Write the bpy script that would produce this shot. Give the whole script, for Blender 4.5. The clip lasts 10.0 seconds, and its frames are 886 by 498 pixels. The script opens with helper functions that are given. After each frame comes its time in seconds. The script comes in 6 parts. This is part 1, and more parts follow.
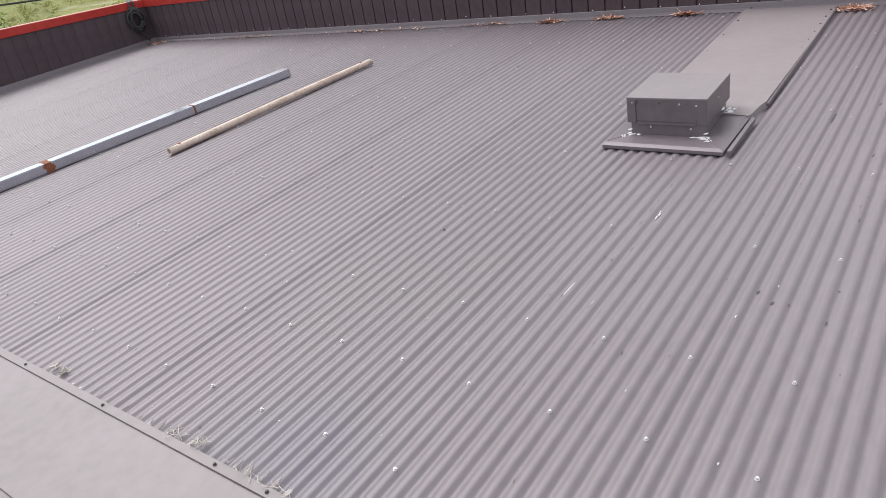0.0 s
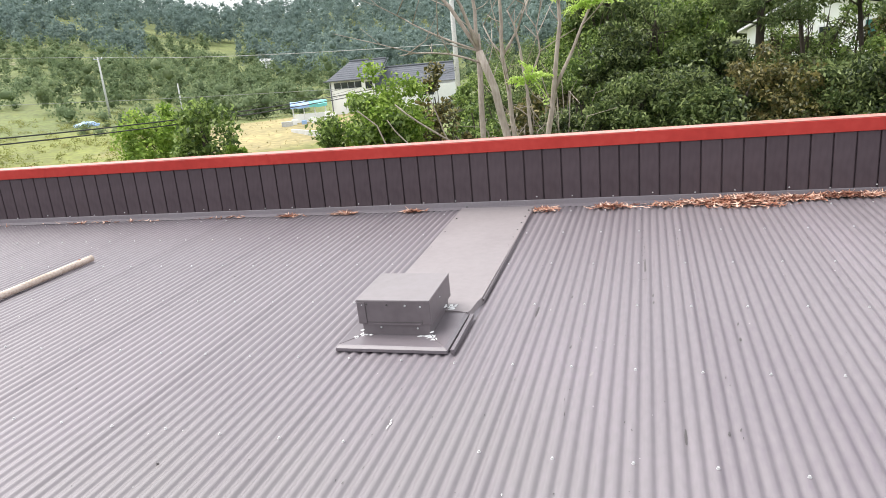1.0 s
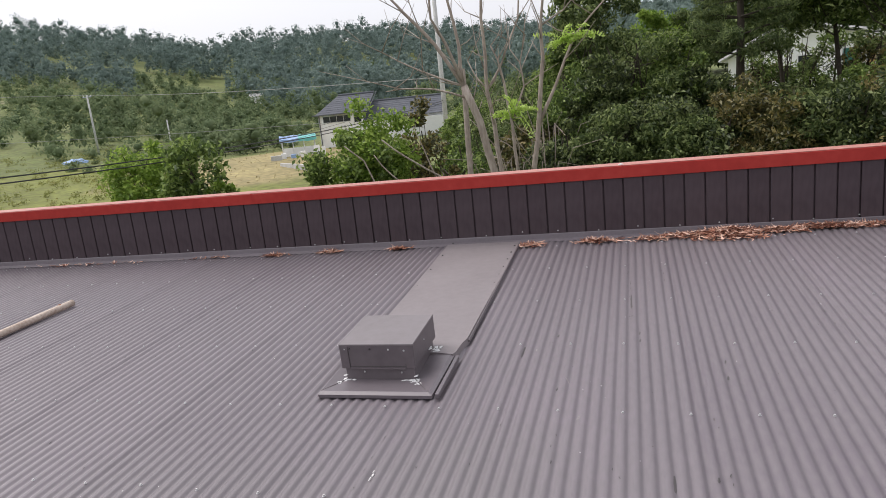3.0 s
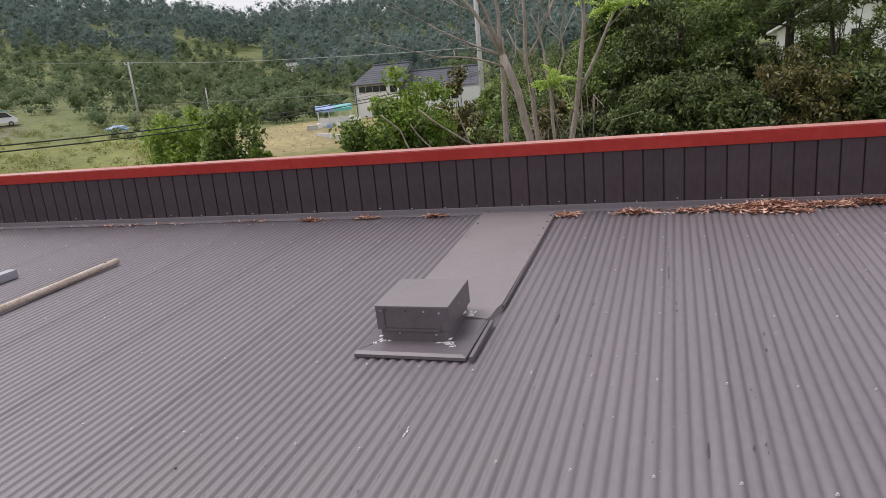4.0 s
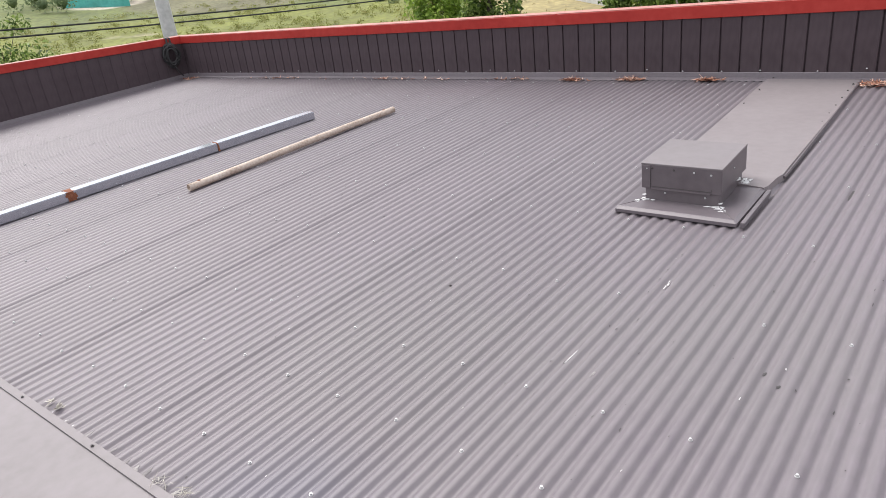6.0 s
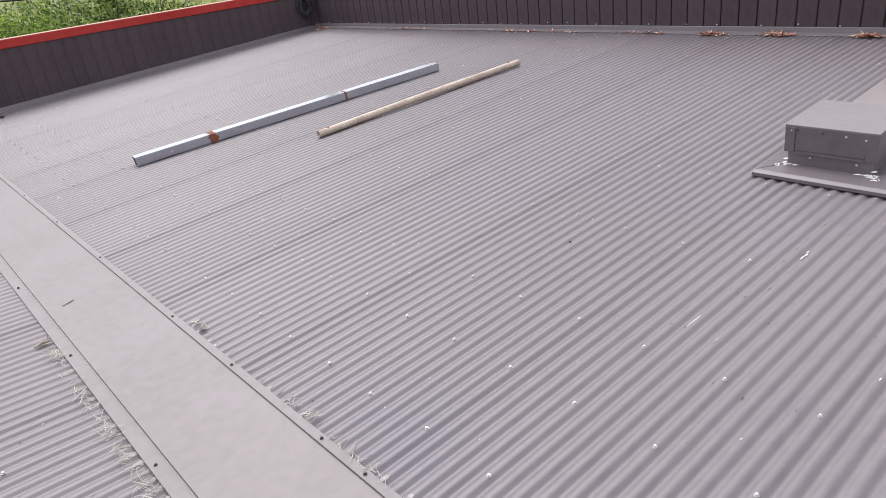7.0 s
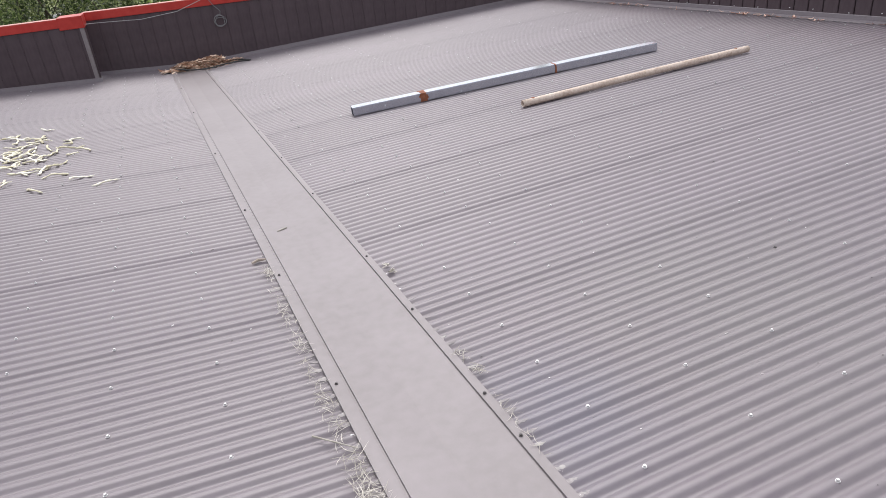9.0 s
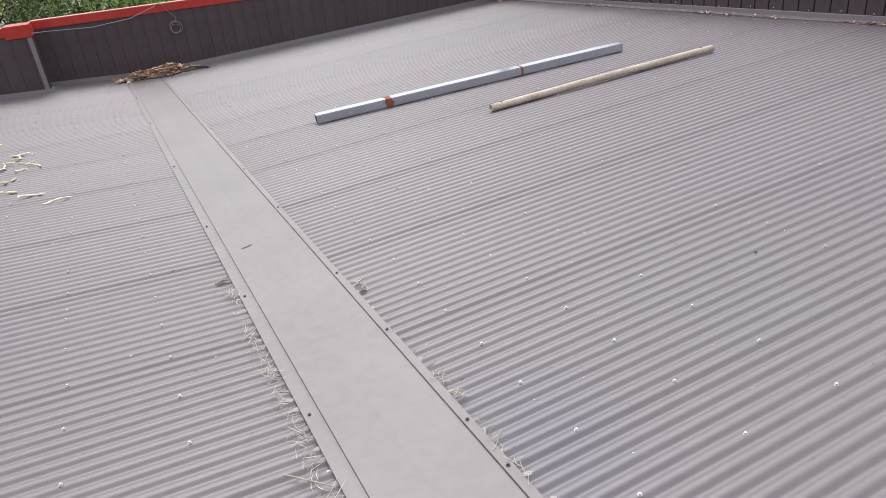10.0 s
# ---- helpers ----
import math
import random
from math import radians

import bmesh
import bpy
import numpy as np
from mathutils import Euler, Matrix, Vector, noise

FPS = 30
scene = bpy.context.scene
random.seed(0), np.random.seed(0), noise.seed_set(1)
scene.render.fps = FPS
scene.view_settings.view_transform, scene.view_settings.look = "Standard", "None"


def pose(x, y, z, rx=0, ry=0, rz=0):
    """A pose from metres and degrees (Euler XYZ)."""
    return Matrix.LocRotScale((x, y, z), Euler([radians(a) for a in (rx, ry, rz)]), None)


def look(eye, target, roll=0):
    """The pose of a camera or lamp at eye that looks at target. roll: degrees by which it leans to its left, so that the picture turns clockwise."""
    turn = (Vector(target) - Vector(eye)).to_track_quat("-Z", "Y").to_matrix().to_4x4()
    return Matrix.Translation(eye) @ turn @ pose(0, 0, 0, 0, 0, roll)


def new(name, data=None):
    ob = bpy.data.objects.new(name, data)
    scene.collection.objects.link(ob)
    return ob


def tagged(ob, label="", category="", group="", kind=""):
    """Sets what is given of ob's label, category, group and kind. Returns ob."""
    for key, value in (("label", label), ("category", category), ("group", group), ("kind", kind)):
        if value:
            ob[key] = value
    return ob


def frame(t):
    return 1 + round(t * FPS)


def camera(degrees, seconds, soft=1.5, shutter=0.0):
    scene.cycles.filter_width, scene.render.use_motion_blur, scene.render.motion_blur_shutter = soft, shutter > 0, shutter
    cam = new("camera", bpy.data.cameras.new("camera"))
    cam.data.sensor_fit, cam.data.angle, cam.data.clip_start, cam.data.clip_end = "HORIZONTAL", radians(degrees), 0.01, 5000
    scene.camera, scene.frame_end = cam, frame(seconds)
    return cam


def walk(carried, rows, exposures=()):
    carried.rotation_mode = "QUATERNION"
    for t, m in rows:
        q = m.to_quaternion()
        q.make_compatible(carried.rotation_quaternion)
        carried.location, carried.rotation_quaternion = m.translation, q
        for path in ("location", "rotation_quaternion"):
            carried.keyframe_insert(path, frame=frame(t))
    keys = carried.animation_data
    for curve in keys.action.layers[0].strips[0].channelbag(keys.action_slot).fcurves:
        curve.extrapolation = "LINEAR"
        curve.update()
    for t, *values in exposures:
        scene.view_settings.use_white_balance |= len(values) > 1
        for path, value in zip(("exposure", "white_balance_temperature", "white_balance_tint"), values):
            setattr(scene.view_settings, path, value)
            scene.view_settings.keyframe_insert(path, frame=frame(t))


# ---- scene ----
cam = camera(67.6, 10.0, soft=0.9)
PATH = [
    (0.0, pose(1.5013, -0.4875, 1.4652, 62.846, 8.843, 35.504)),
    (0.5, pose(1.5736, -0.3683, 1.5371, 69.779, 6.702, 21.325)),
    (1.0, pose(1.6037, -0.2813, 1.5919, 75.101, 5.013, 15.309)),
    (1.5, pose(1.6193, -0.2432, 1.6238, 78.549, 4.614, 13.290)),
    (2.0, pose(1.6349, -0.2435, 1.6265, 79.004, 4.629, 12.812)),
    (2.2, pose(1.6391, -0.2281, 1.6421, 78.646, 5.258, 13.014)),
    (3.3, pose(1.6407, -0.2168, 1.6376, 77.581, 5.658, 14.989)),
    (3.5, pose(1.6321, -0.2387, 1.6277, 77.722, 5.525, 15.667)),
    (4.0, pose(1.6190, -0.2473, 1.5974, 75.576, 5.204, 17.366)),
    (4.5, pose(1.5945, -0.2370, 1.5975, 75.070, 5.482, 18.839)),
    (5.0, pose(1.5662, -0.2961, 1.5533, 71.928, 4.829, 23.779)),
    (5.5, pose(1.5215, -0.3528, 1.5191, 68.867, 5.919, 31.908)),
    (6.0, pose(1.5226, -0.4192, 1.5109, 66.874, 6.394, 38.321)),
    (6.2, pose(1.5159, -0.4218, 1.5025, 66.251, 6.639, 40.422)),
    (7.3, pose(1.5047, -0.5074, 1.5020, 63.975, 6.892, 51.705)),
    (7.5, pose(1.4959, -0.5230, 1.4958, 63.830, 6.679, 53.947)),
    (8.0, pose(1.4969, -0.5332, 1.4921, 63.873, 7.017, 59.118)),
    (8.5, pose(1.4996, -0.5431, 1.4939, 63.098, 6.223, 63.854)),
    (9.0, pose(1.5316, -0.5255, 1.5008, 64.211, 5.571, 66.457)),
    (9.5, pose(1.5004, -0.4985, 1.4993, 64.334, 5.762, 67.327)),
    (10.0, pose(1.3960, -0.4911, 1.5027, 64.016, 5.986, 63.192)),
]
EXPOSURES = [(0.0, 0.52, 6500, 12), (0.6, 0.82, 6500, 10), (1.2, 1.16, 6500, 9), (1.6, 1.08, 6500, 9), (2.0, 0.88, 6500, 10), (2.2, 0.72, 6500, 11), (3.3, 0.1, 6500, 15), (3.5, 0.07, 6500, 16), (4.5, 0.05, 6500, 16), (5.0, 0.25, 6500, 14), (5.5, 0.6, 6500, 12), (6.2, 0.62, 6500, 12), (7.5, 0.55, 6450, 12), (9.4, 0.53, 6450, 13), (10.0, 0.53, 6450, 9)]
walk(cam, PATH, EXPOSURES)

# ---- light: a bright overcast sky with a wide soft sun behind the haze ----
SUN_EL, SUN_AZ = radians(57), radians(-76)          # azimuth from +y towards +x
world = bpy.data.worlds.new("sky")
scene.world = world
world.use_nodes = True
wn, wl = world.node_tree.nodes, world.node_tree.links
wn.clear()
w_sky = wn.new("ShaderNodeTexSky")
w_sky.sky_type = "NISHITA"
w_sky.sun_disc = False
w_sky.sun_elevation, w_sky.sun_rotation = SUN_EL, SUN_AZ
w_sky.air_density, w_sky.dust_density, w_sky.ozone_density = 1.0, 5.0, 1.0
w_hsv = wn.new("ShaderNodeHueSaturation")
w_hsv.inputs["Saturation"].default_value = 0.3
w_bg = wn.new("ShaderNodeBackground")
w_bg.inputs["Strength"].default_value = 0.155
w_out = wn.new("ShaderNodeOutputWorld")
wl.new(w_sky.outputs[0], w_hsv.inputs["Color"])
w_cloud = wn.new("ShaderNodeMix")             # thin even cloud over the clear sky
w_cloud.data_type = "RGBA"
w_cloud.inputs["Factor"].default_value = 0.55
w_cloud.inputs[7].default_value = (6.3, 6.45, 6.75, 1)
wl.new(w_hsv.outputs[0], w_cloud.inputs[6])
wl.new(w_cloud.outputs[2], w_bg.inputs["Color"])
wl.new(w_bg.outputs[0], w_out.inputs[0])
sun_data = bpy.data.lights.new("sun", "SUN")
sun_data.energy, sun_data.angle, sun_data.color = 1.35, radians(46), (1.0, 0.97, 0.93)
sun = new("sun", sun_data)
sun_dir = Vector((math.sin(SUN_AZ) * math.cos(SUN_EL), math.cos(SUN_AZ) * math.cos(SUN_EL), math.sin(SUN_EL)))
sun.matrix_world = look(sun_dir * 50, (0, 0, 0))


# ---- materials ----
def material(name, stops, rough=0.6, metal=0.0, grain=30.0, blotch=2.0, bump=0.1, spread=0.0, island=False, spec=0.5, stretch=(1, 1, 1), rough_var=0.1, transmit=0.0):
    """Node material: a ramp over two scales of noise, plus relief. stops: list of linear colours, dark to light."""
    m = bpy.data.materials.new(name)
    m.use_nodes = True
    n, l = m.node_tree.nodes, m.node_tree.links
    b = n["Principled BSDF"]
    geo = n.new("ShaderNodeTexCoord")
    mp = n.new("ShaderNodeMapping")
    mp.inputs["Scale"].default_value = stretch
    l.new(geo.outputs["Object"], mp.inputs["Vector"])
    big = n.new("ShaderNodeTexNoise")
    big.inputs["Scale"].default_value, big.inputs["Detail"].default_value = blotch, 4
    fine = n.new("ShaderNodeTexNoise")
    fine.inputs["Scale"].default_value, fine.inputs["Detail"].default_value = grain, 5
    l.new(mp.outputs[0], big.inputs["Vector"])
    l.new(mp.outputs[0], fine.inputs["Vector"])
    mixed = n.new("ShaderNodeMath")
    mixed.operation = "ADD"
    l.new(big.outputs[0], mixed.inputs[0])
    l.new(fine.outputs[0], mixed.inputs[1])
    half = n.new("ShaderNodeMath")
    half.operation = "MULTIPLY"
    half.inputs[1].default_value = 0.5
    l.new(mixed.outputs[0], half.inputs[0])
    value = half.outputs[0]
    if spread:
        rnd = n.new("ShaderNodeNewGeometry").outputs["Random Per Island"] if island else n.new("ShaderNodeObjectInfo").outputs["Random"]
        sc = n.new("ShaderNodeMath")
        sc.operation = "MULTIPLY_ADD"
        sc.inputs[1].default_value, sc.inputs[2].default_value = spread, -spread / 2
        l.new(rnd, sc.inputs[0])
        ad = n.new("ShaderNodeMath")
        ad.operation = "ADD"
        l.new(value, ad.inputs[0])
        l.new(sc.outputs[0], ad.inputs[1])
        value = ad.outputs[0]
    ramp = n.new("ShaderNodeValToRGB")
    e = ramp.color_ramp.elements
    lo, hi = 0.3, 0.7
    for i, c in enumerate(stops):
        p = lo + (hi - lo) * i / max(1, len(stops) - 1)
        el = e[i] if i < 2 else e.new(p)
        el.position, el.color = p, (*c, 1)
    l.new(value, ramp.inputs[0])
    l.new(ramp.outputs[0], b.inputs["Base Color"])
    rr = n.new("ShaderNodeMapRange")
    rr.inputs["To Min"].default_value, rr.inputs["To Max"].default_value = max(0.02, rough - rough_var), min(1, rough + rough_var)
    l.new(fine.outputs[0], rr.inputs["Value"])
    l.new(rr.outputs[0], b.inputs["Roughness"])
    b.inputs["Metallic"].default_value = metal
    b.inputs["Specular IOR Level"].default_value = spec
    if bump:
        bp = n.new("ShaderNodeBump")
        bp.inputs["Strength"].default_value, bp.inputs["Distance"].default_value = bump, 0.01
        l.new(fine.outputs[0], bp.inputs["Height"])
        l.new(bp.outputs[0], b.inputs["Normal"])
    if transmit:
        tr = n.new("ShaderNodeBsdfTranslucent")
        l.new(ramp.outputs[0], tr.inputs["Color"])
        mx = n.new("ShaderNodeMixShader")
        mx.inputs[0].default_value = transmit
        l.new(b.outputs[0], mx.inputs[1])
        l.new(tr.outputs[0], mx.inputs[2])
        l.new(mx.outputs[0], n["Material Output"].inputs[0])
    return m


M_ROOF = material("coated_steel_roof", [(0.134, 0.111, 0.131), (0.159, 0.139, 0.151), (0.185, 0.158, 0.178)], rough=0.47, grain=40, blotch=0.8, bump=0.01, rough_var=0.05, spread=0.1, spec=0.62, stretch=(1, 0.35, 1))


def stain(m, centre, size, colour, amount):
    """A washed-out stain of uneven outline laid over a material's colour."""
    n, l = m.node_tree.nodes, m.node_tree.links
    b = n["Principled BSDF"]
    co = n.new("ShaderNodeTexCoord")
    mp = n.new("ShaderNodeMapping")
    mp.vector_type = "TEXTURE"
    mp.inputs["Location"].default_value, mp.inputs["Scale"].default_value = (*centre, 0), (*size, 1)
    l.new(co.outputs["Object"], mp.inputs["Vector"])
    wob = n.new("ShaderNodeTexNoise")
    wob.inputs["Scale"].default_value, wob.inputs["Detail"].default_value = 3.0, 4
    l.new(co.outputs["Object"], wob.inputs["Vector"])
    gr = n.new("ShaderNodeTexGradient")
    gr.gradient_type = "SPHERICAL"
    l.new(mp.outputs[0], gr.inputs[0])
    mul = n.new("ShaderNodeMath")
    mul.operation = "MULTIPLY"
    l.new(gr.outputs["Fac"], mul.inputs[0])
    l.new(wob.outputs[0], mul.inputs[1])
    rg = n.new("ShaderNodeMapRange")
    rg.inputs["From Min"].default_value, rg.inputs["From Max"].default_value, rg.inputs["To Max"].default_value = 0.05, 0.42, amount
    l.new(mul.outputs[0], rg.inputs["Value"])
    mx = n.new("ShaderNodeMix")
    mx.data_type = "RGBA"
    l.new(rg.outputs[0], mx.inputs["Factor"])
    l.new(b.inputs["Base Color"].links[0].from_socket, mx.inputs[6])
    mx.inputs[7].default_value = (*colour, 1)
    l.new(mx.outputs[2], b.inputs["Base Color"])


stain(M_ROOF, (0.0, 0.42), (0.62, 0.42), (0.122, 0.116, 0.15), 0.5)
stain(M_ROOF, (-0.2, 1.4), (1.3, 1.1), (0.166, 0.158, 0.152), 0.4)
stain(M_ROOF, (1.0, 2.0), (1.0, 0.9), (0.165, 0.156, 0.153), 0.35)
stain(M_ROOF, (-2.2, 2.6), (1.6, 1.6), (0.175, 0.15, 0.165), 0.5)
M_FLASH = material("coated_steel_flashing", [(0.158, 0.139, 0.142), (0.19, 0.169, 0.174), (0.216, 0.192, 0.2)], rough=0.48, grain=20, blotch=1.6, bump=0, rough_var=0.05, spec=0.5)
M_SHEET = material("coated_flat_sheet", [(0.2, 0.176, 0.18), (0.232, 0.206, 0.21), (0.26, 0.232, 0.237)], rough=0.5, grain=20, blotch=1.6, bump=0, rough_var=0.05, spec=0.35)
M_APRON = material("folded_apron_steel", [(0.125, 0.108, 0.118), (0.15, 0.13, 0.142), (0.17, 0.15, 0.162)], rough=0.36, grain=18, blotch=4, bump=0, rough_var=0.06, spec=0.5)
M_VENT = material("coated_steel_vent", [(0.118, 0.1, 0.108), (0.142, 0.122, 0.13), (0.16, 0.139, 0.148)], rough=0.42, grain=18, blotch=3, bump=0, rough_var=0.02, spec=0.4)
M_WALL = material("dark_cladding", [(0.062, 0.047, 0.053), (0.08, 0.061, 0.068), (0.098, 0.076, 0.084)], rough=0.55, grain=25, blotch=1.5, bump=0.04, spread=0.1, stretch=(1, 1, 0.3), spec=0.12)
M_RED = material("red_coping", [(0.34, 0.028, 0.022), (0.405, 0.037, 0.029), (0.46, 0.052, 0.041)], rough=0.4, grain=14, blotch=1.2, bump=0, rough_var=0.08, spec=0.25)
M_RED_TOP = material("pinkish_coping", [(0.4, 0.13, 0.1), (0.47, 0.19, 0.155), (0.54, 0.26, 0.22)], rough=0.5, grain=9, blotch=0.8, bump=0, rough_var=0.08)
M_SCREW = material("zinc_screw", [(0.47, 0.47, 0.47), (0.67, 0.67, 0.67)], rough=0.38, metal=0.45, grain=300, bump=0)
M_SCREW_DARK = material("dark_screw", [(0.05, 0.045, 0.045), (0.09, 0.08, 0.08)], rough=0.5, grain=300, bump=0)
M_SILICONE = material("white_sealant", [(0.6, 0.6, 0.6), (0.85, 0.85, 0.84)], rough=0.55, grain=80, bump=0.2)
M_GALV = material("galvanised_steel", [(0.44, 0.47, 0.52), (0.5, 0.53, 0.58), (0.55, 0.58, 0.63)], rough=0.16, metal=0.95, rough_var=0.03, grain=14, blotch=3, bump=0.0)
M_RUST = material("rust", [(0.12, 0.035, 0.018), (0.22, 0.075, 0.035), (0.3, 0.13, 0.07)], rough=0.85, grain=90, blotch=20, bump=0.3)
M_PIPE = material("weathered_pipe", [(0.3, 0.2, 0.15), (0.5, 0.41, 0.34), (0.64, 0.56, 0.49)], rough=0.55, metal=0.1, grain=55, blotch=6, bump=0.12)
M_DEADLEAF = material("dead_leaves", [(0.2, 0.075, 0.05), (0.56, 0.28, 0.18), (0.86, 0.62, 0.5)], rough=0.8, grain=20, blotch=5, spread=0.6, island=True)
M_STALK = material("dry_stalk", [(0.5, 0.46, 0.3), (0.74, 0.71, 0.55), (0.86, 0.84, 0.74)], rough=0.7, grain=40, blotch=6, spread=0.3)
M_HEAP = material("bleached_leaves", [(0.36, 0.2, 0.13), (0.68, 0.48, 0.36), (0.9, 0.75, 0.62)], rough=0.8, grain=20, blotch=5, spread=0.7, island=True)
M_FLECK = material("pale_fleck", [(0.55, 0.54, 0.53), (0.78, 0.77, 0.76)], rough=0.7, grain=60, spread=0.3)
M_SILT = material("washed_in_silt", [(0.19, 0.175, 0.175), (0.27, 0.25, 0.25), (0.38, 0.36, 0.35)], rough=0.85, grain=90, blotch=14, bump=0.2, spread=0.3, island=True)
M_STRAW = material("straw", [(0.28, 0.26, 0.225), (0.42, 0.395, 0.35), (0.58, 0.55, 0.5)], rough=0.8, grain=40, blotch=6, spread=0.5, island=True)
M_CABLE = material("black_cable", [(0.012, 0.012, 0.013), (0.03, 0.03, 0.03)], rough=0.5, grain=40, bump=0)
M_COIL = material("weathered_cable", [(0.09, 0.09, 0.095), (0.19, 0.19, 0.195)], rough=0.55, grain=60, bump=0)
M_WIRE = material("grey_wire", [(0.25, 0.25, 0.25), (0.4, 0.4, 0.4)], rough=0.5, grain=40, bump=0)
M_CONCRETE = material("pole_concrete", [(0.38, 0.38, 0.37), (0.5, 0.5, 0.49), (0.6, 0.6, 0.58)], rough=0.85, grain=12, blotch=1.5, bump=0.1)
M_BARK = material("grey_bark", [(0.2, 0.165, 0.14), (0.34, 0.285, 0.24), (0.5, 0.44, 0.38)], rough=0.85, grain=25, blotch=4, bump=0.4, stretch=(1, 1, 0.3))
M_DARKBARK = material("dark_bark", [(0.03, 0.024, 0.018), (0.06, 0.048, 0.036), (0.09, 0.075, 0.058)], rough=0.9, grain=25, blotch=4, bump=0.4)
M_LEAF = material("broad_leaves", [(0.07, 0.115, 0.03), (0.15, 0.225, 0.055), (0.29, 0.38, 0.11)], spec=0.3, rough=0.5, grain=2, blotch=0.5, bump=0, spread=0.7, island=True, transmit=0.4)
M_LEAF_BRIGHT = material("young_leaves", [(0.13, 0.22, 0.035), (0.24, 0.36, 0.06), (0.37, 0.48, 0.11)], rough=0.5, spec=0.3, grain=2, blotch=0.5, bump=0, spread=0.5, island=True, transmit=0.5)
M_LEAF_DARK = material("hedge_leaves", [(0.06, 0.092, 0.03), (0.13, 0.18, 0.06), (0.28, 0.34, 0.13)], rough=0.55, spec=0.3, grain=2, blotch=0.4, bump=0, spread=0.6, island=True, transmit=0.42)
M_SPRAY = material("fresh_leaf_spray", [(0.4, 0.58, 0.1), (0.5, 0.68, 0.14), (0.6, 0.76, 0.22)], rough=0.5, spec=0.4, grain=2, bump=0, spread=0.4, island=True, transmit=0.4)
M_LEAF_HEDGE = material("bank_leaves", [(0.028, 0.045, 0.014), (0.08, 0.115, 0.037), (0.22, 0.265, 0.1)], rough=0.5, spec=0.4, grain=2, blotch=0.4, bump=0, spread=0.7, island=True, transmit=0.3)
M_LEAF_RUSSET = material("russet_leaves", [(0.055, 0.06, 0.018), (0.125, 0.12, 0.038), (0.27, 0.225, 0.08)], rough=0.5, grain=2, blotch=0.5, bump=0, spread=0.7, island=True, transmit=0.25)
M_NEEDLE = material("pine_needles", [(0.07, 0.105, 0.04), (0.14, 0.19, 0.07), (0.24, 0.3, 0.115)], rough=0.6, spec=0.3, grain=2, blotch=0.5, bump=0, spread=0.5, island=True, transmit=0.4)
M_SCRUB = material("hillside_scrub", [(0.115, 0.16, 0.085), (0.18, 0.235, 0.125), (0.26, 0.31, 0.165)], rough=0.9, spec=0.1, grain=0.9, blotch=0.13, bump=0, spread=0.25, island=True, transmit=0.35)
M_WEED = material("meadow_weeds", [(0.19, 0.215, 0.065), (0.25, 0.265, 0.085), (0.33, 0.31, 0.13)], rough=0.8, spec=0.15, grain=1.5, blotch=0.3, bump=0, spread=0.25, island=True, transmit=0.45)
# leaf colour lightened and blued to carry the haze of distance
M_FOREST = material("hazed_forest", [(0.15, 0.205, 0.188), (0.19, 0.252, 0.228), (0.235, 0.3, 0.27)], rough=0.95, spec=0.1, grain=0.5, blotch=0.12, bump=0, spread=0.2, island=True, transmit=0.3)
# air haze over the mountain, painted as a pale blue-grey base colour
M_HAZE = material("hazed_slope", [(0.42, 0.47, 0.53), (0.5, 0.55, 0.6), (0.55, 0.6, 0.65)], rough=1.0, grain=0.03, blotch=0.004, bump=0, spec=0.0)
M_TILE = material("dark_roof_tile", [(0.085, 0.09, 0.105), (0.115, 0.122, 0.14), (0.145, 0.152, 0.17)], spec=0.25, rough=0.7, grain=8, blotch=1, bump=0.1, spread=0.2)
M_WHITE = material("white_house_wall", [(0.84, 0.84, 0.83), (0.88, 0.88, 0.87), (0.9, 0.9, 0.89)], rough=0.8, grain=6, blotch=0.7, bump=0.05)
M_GLASS_DARK = material("dark_window_glass", [(0.02, 0.024, 0.028), (0.04, 0.046, 0.05)], rough=0.08, grain=1, bump=0, spec=0.8, rough_var=0.02)
M_FRAME = material("window_frame", [(0.7, 0.7, 0.7), (0.8, 0.8, 0.8)], rough=0.5, grain=10, bump=0)
M_GREENPAINT = material("green_panel", [(0.02, 0.11, 0.09), (0.03, 0.16, 0.13)], rough=0.5, grain=8, bump=0)
M_TEAL = material("teal_tarpaulin", [(0.1, 0.42, 0.4), (0.2, 0.58, 0.55)], rough=0.5, grain=3, blotch=1, bump=0.1)
M_BLUE = material("blue_tarpaulin", [(0.2, 0.34, 0.6), (0.35, 0.48, 0.7)], rough=0.5, grain=3, blotch=1, bump=0.1)
M_CARPAINT = material("white_car_paint", [(0.72, 0.73, 0.74), (0.8, 0.8, 0.81)], rough=0.2, grain=4, bump=0, rough_var=0.03)
M_TYRE = material("tyre_rubber", [(0.02, 0.02, 0.02), (0.04, 0.04, 0.04)], rough=0.8, grain=30, bump=0.1)
M_ORANGE = material("ochre_wall", [(0.34, 0.2, 0.08), (0.45, 0.29, 0.13)], rough=0.8, grain=6, blotch=1)
M_REDMARK = material("red_van_panel", [(0.5, 0.05, 0.04), (0.6, 0.08, 0.06)], rough=0.4, grain=6, bump=0)


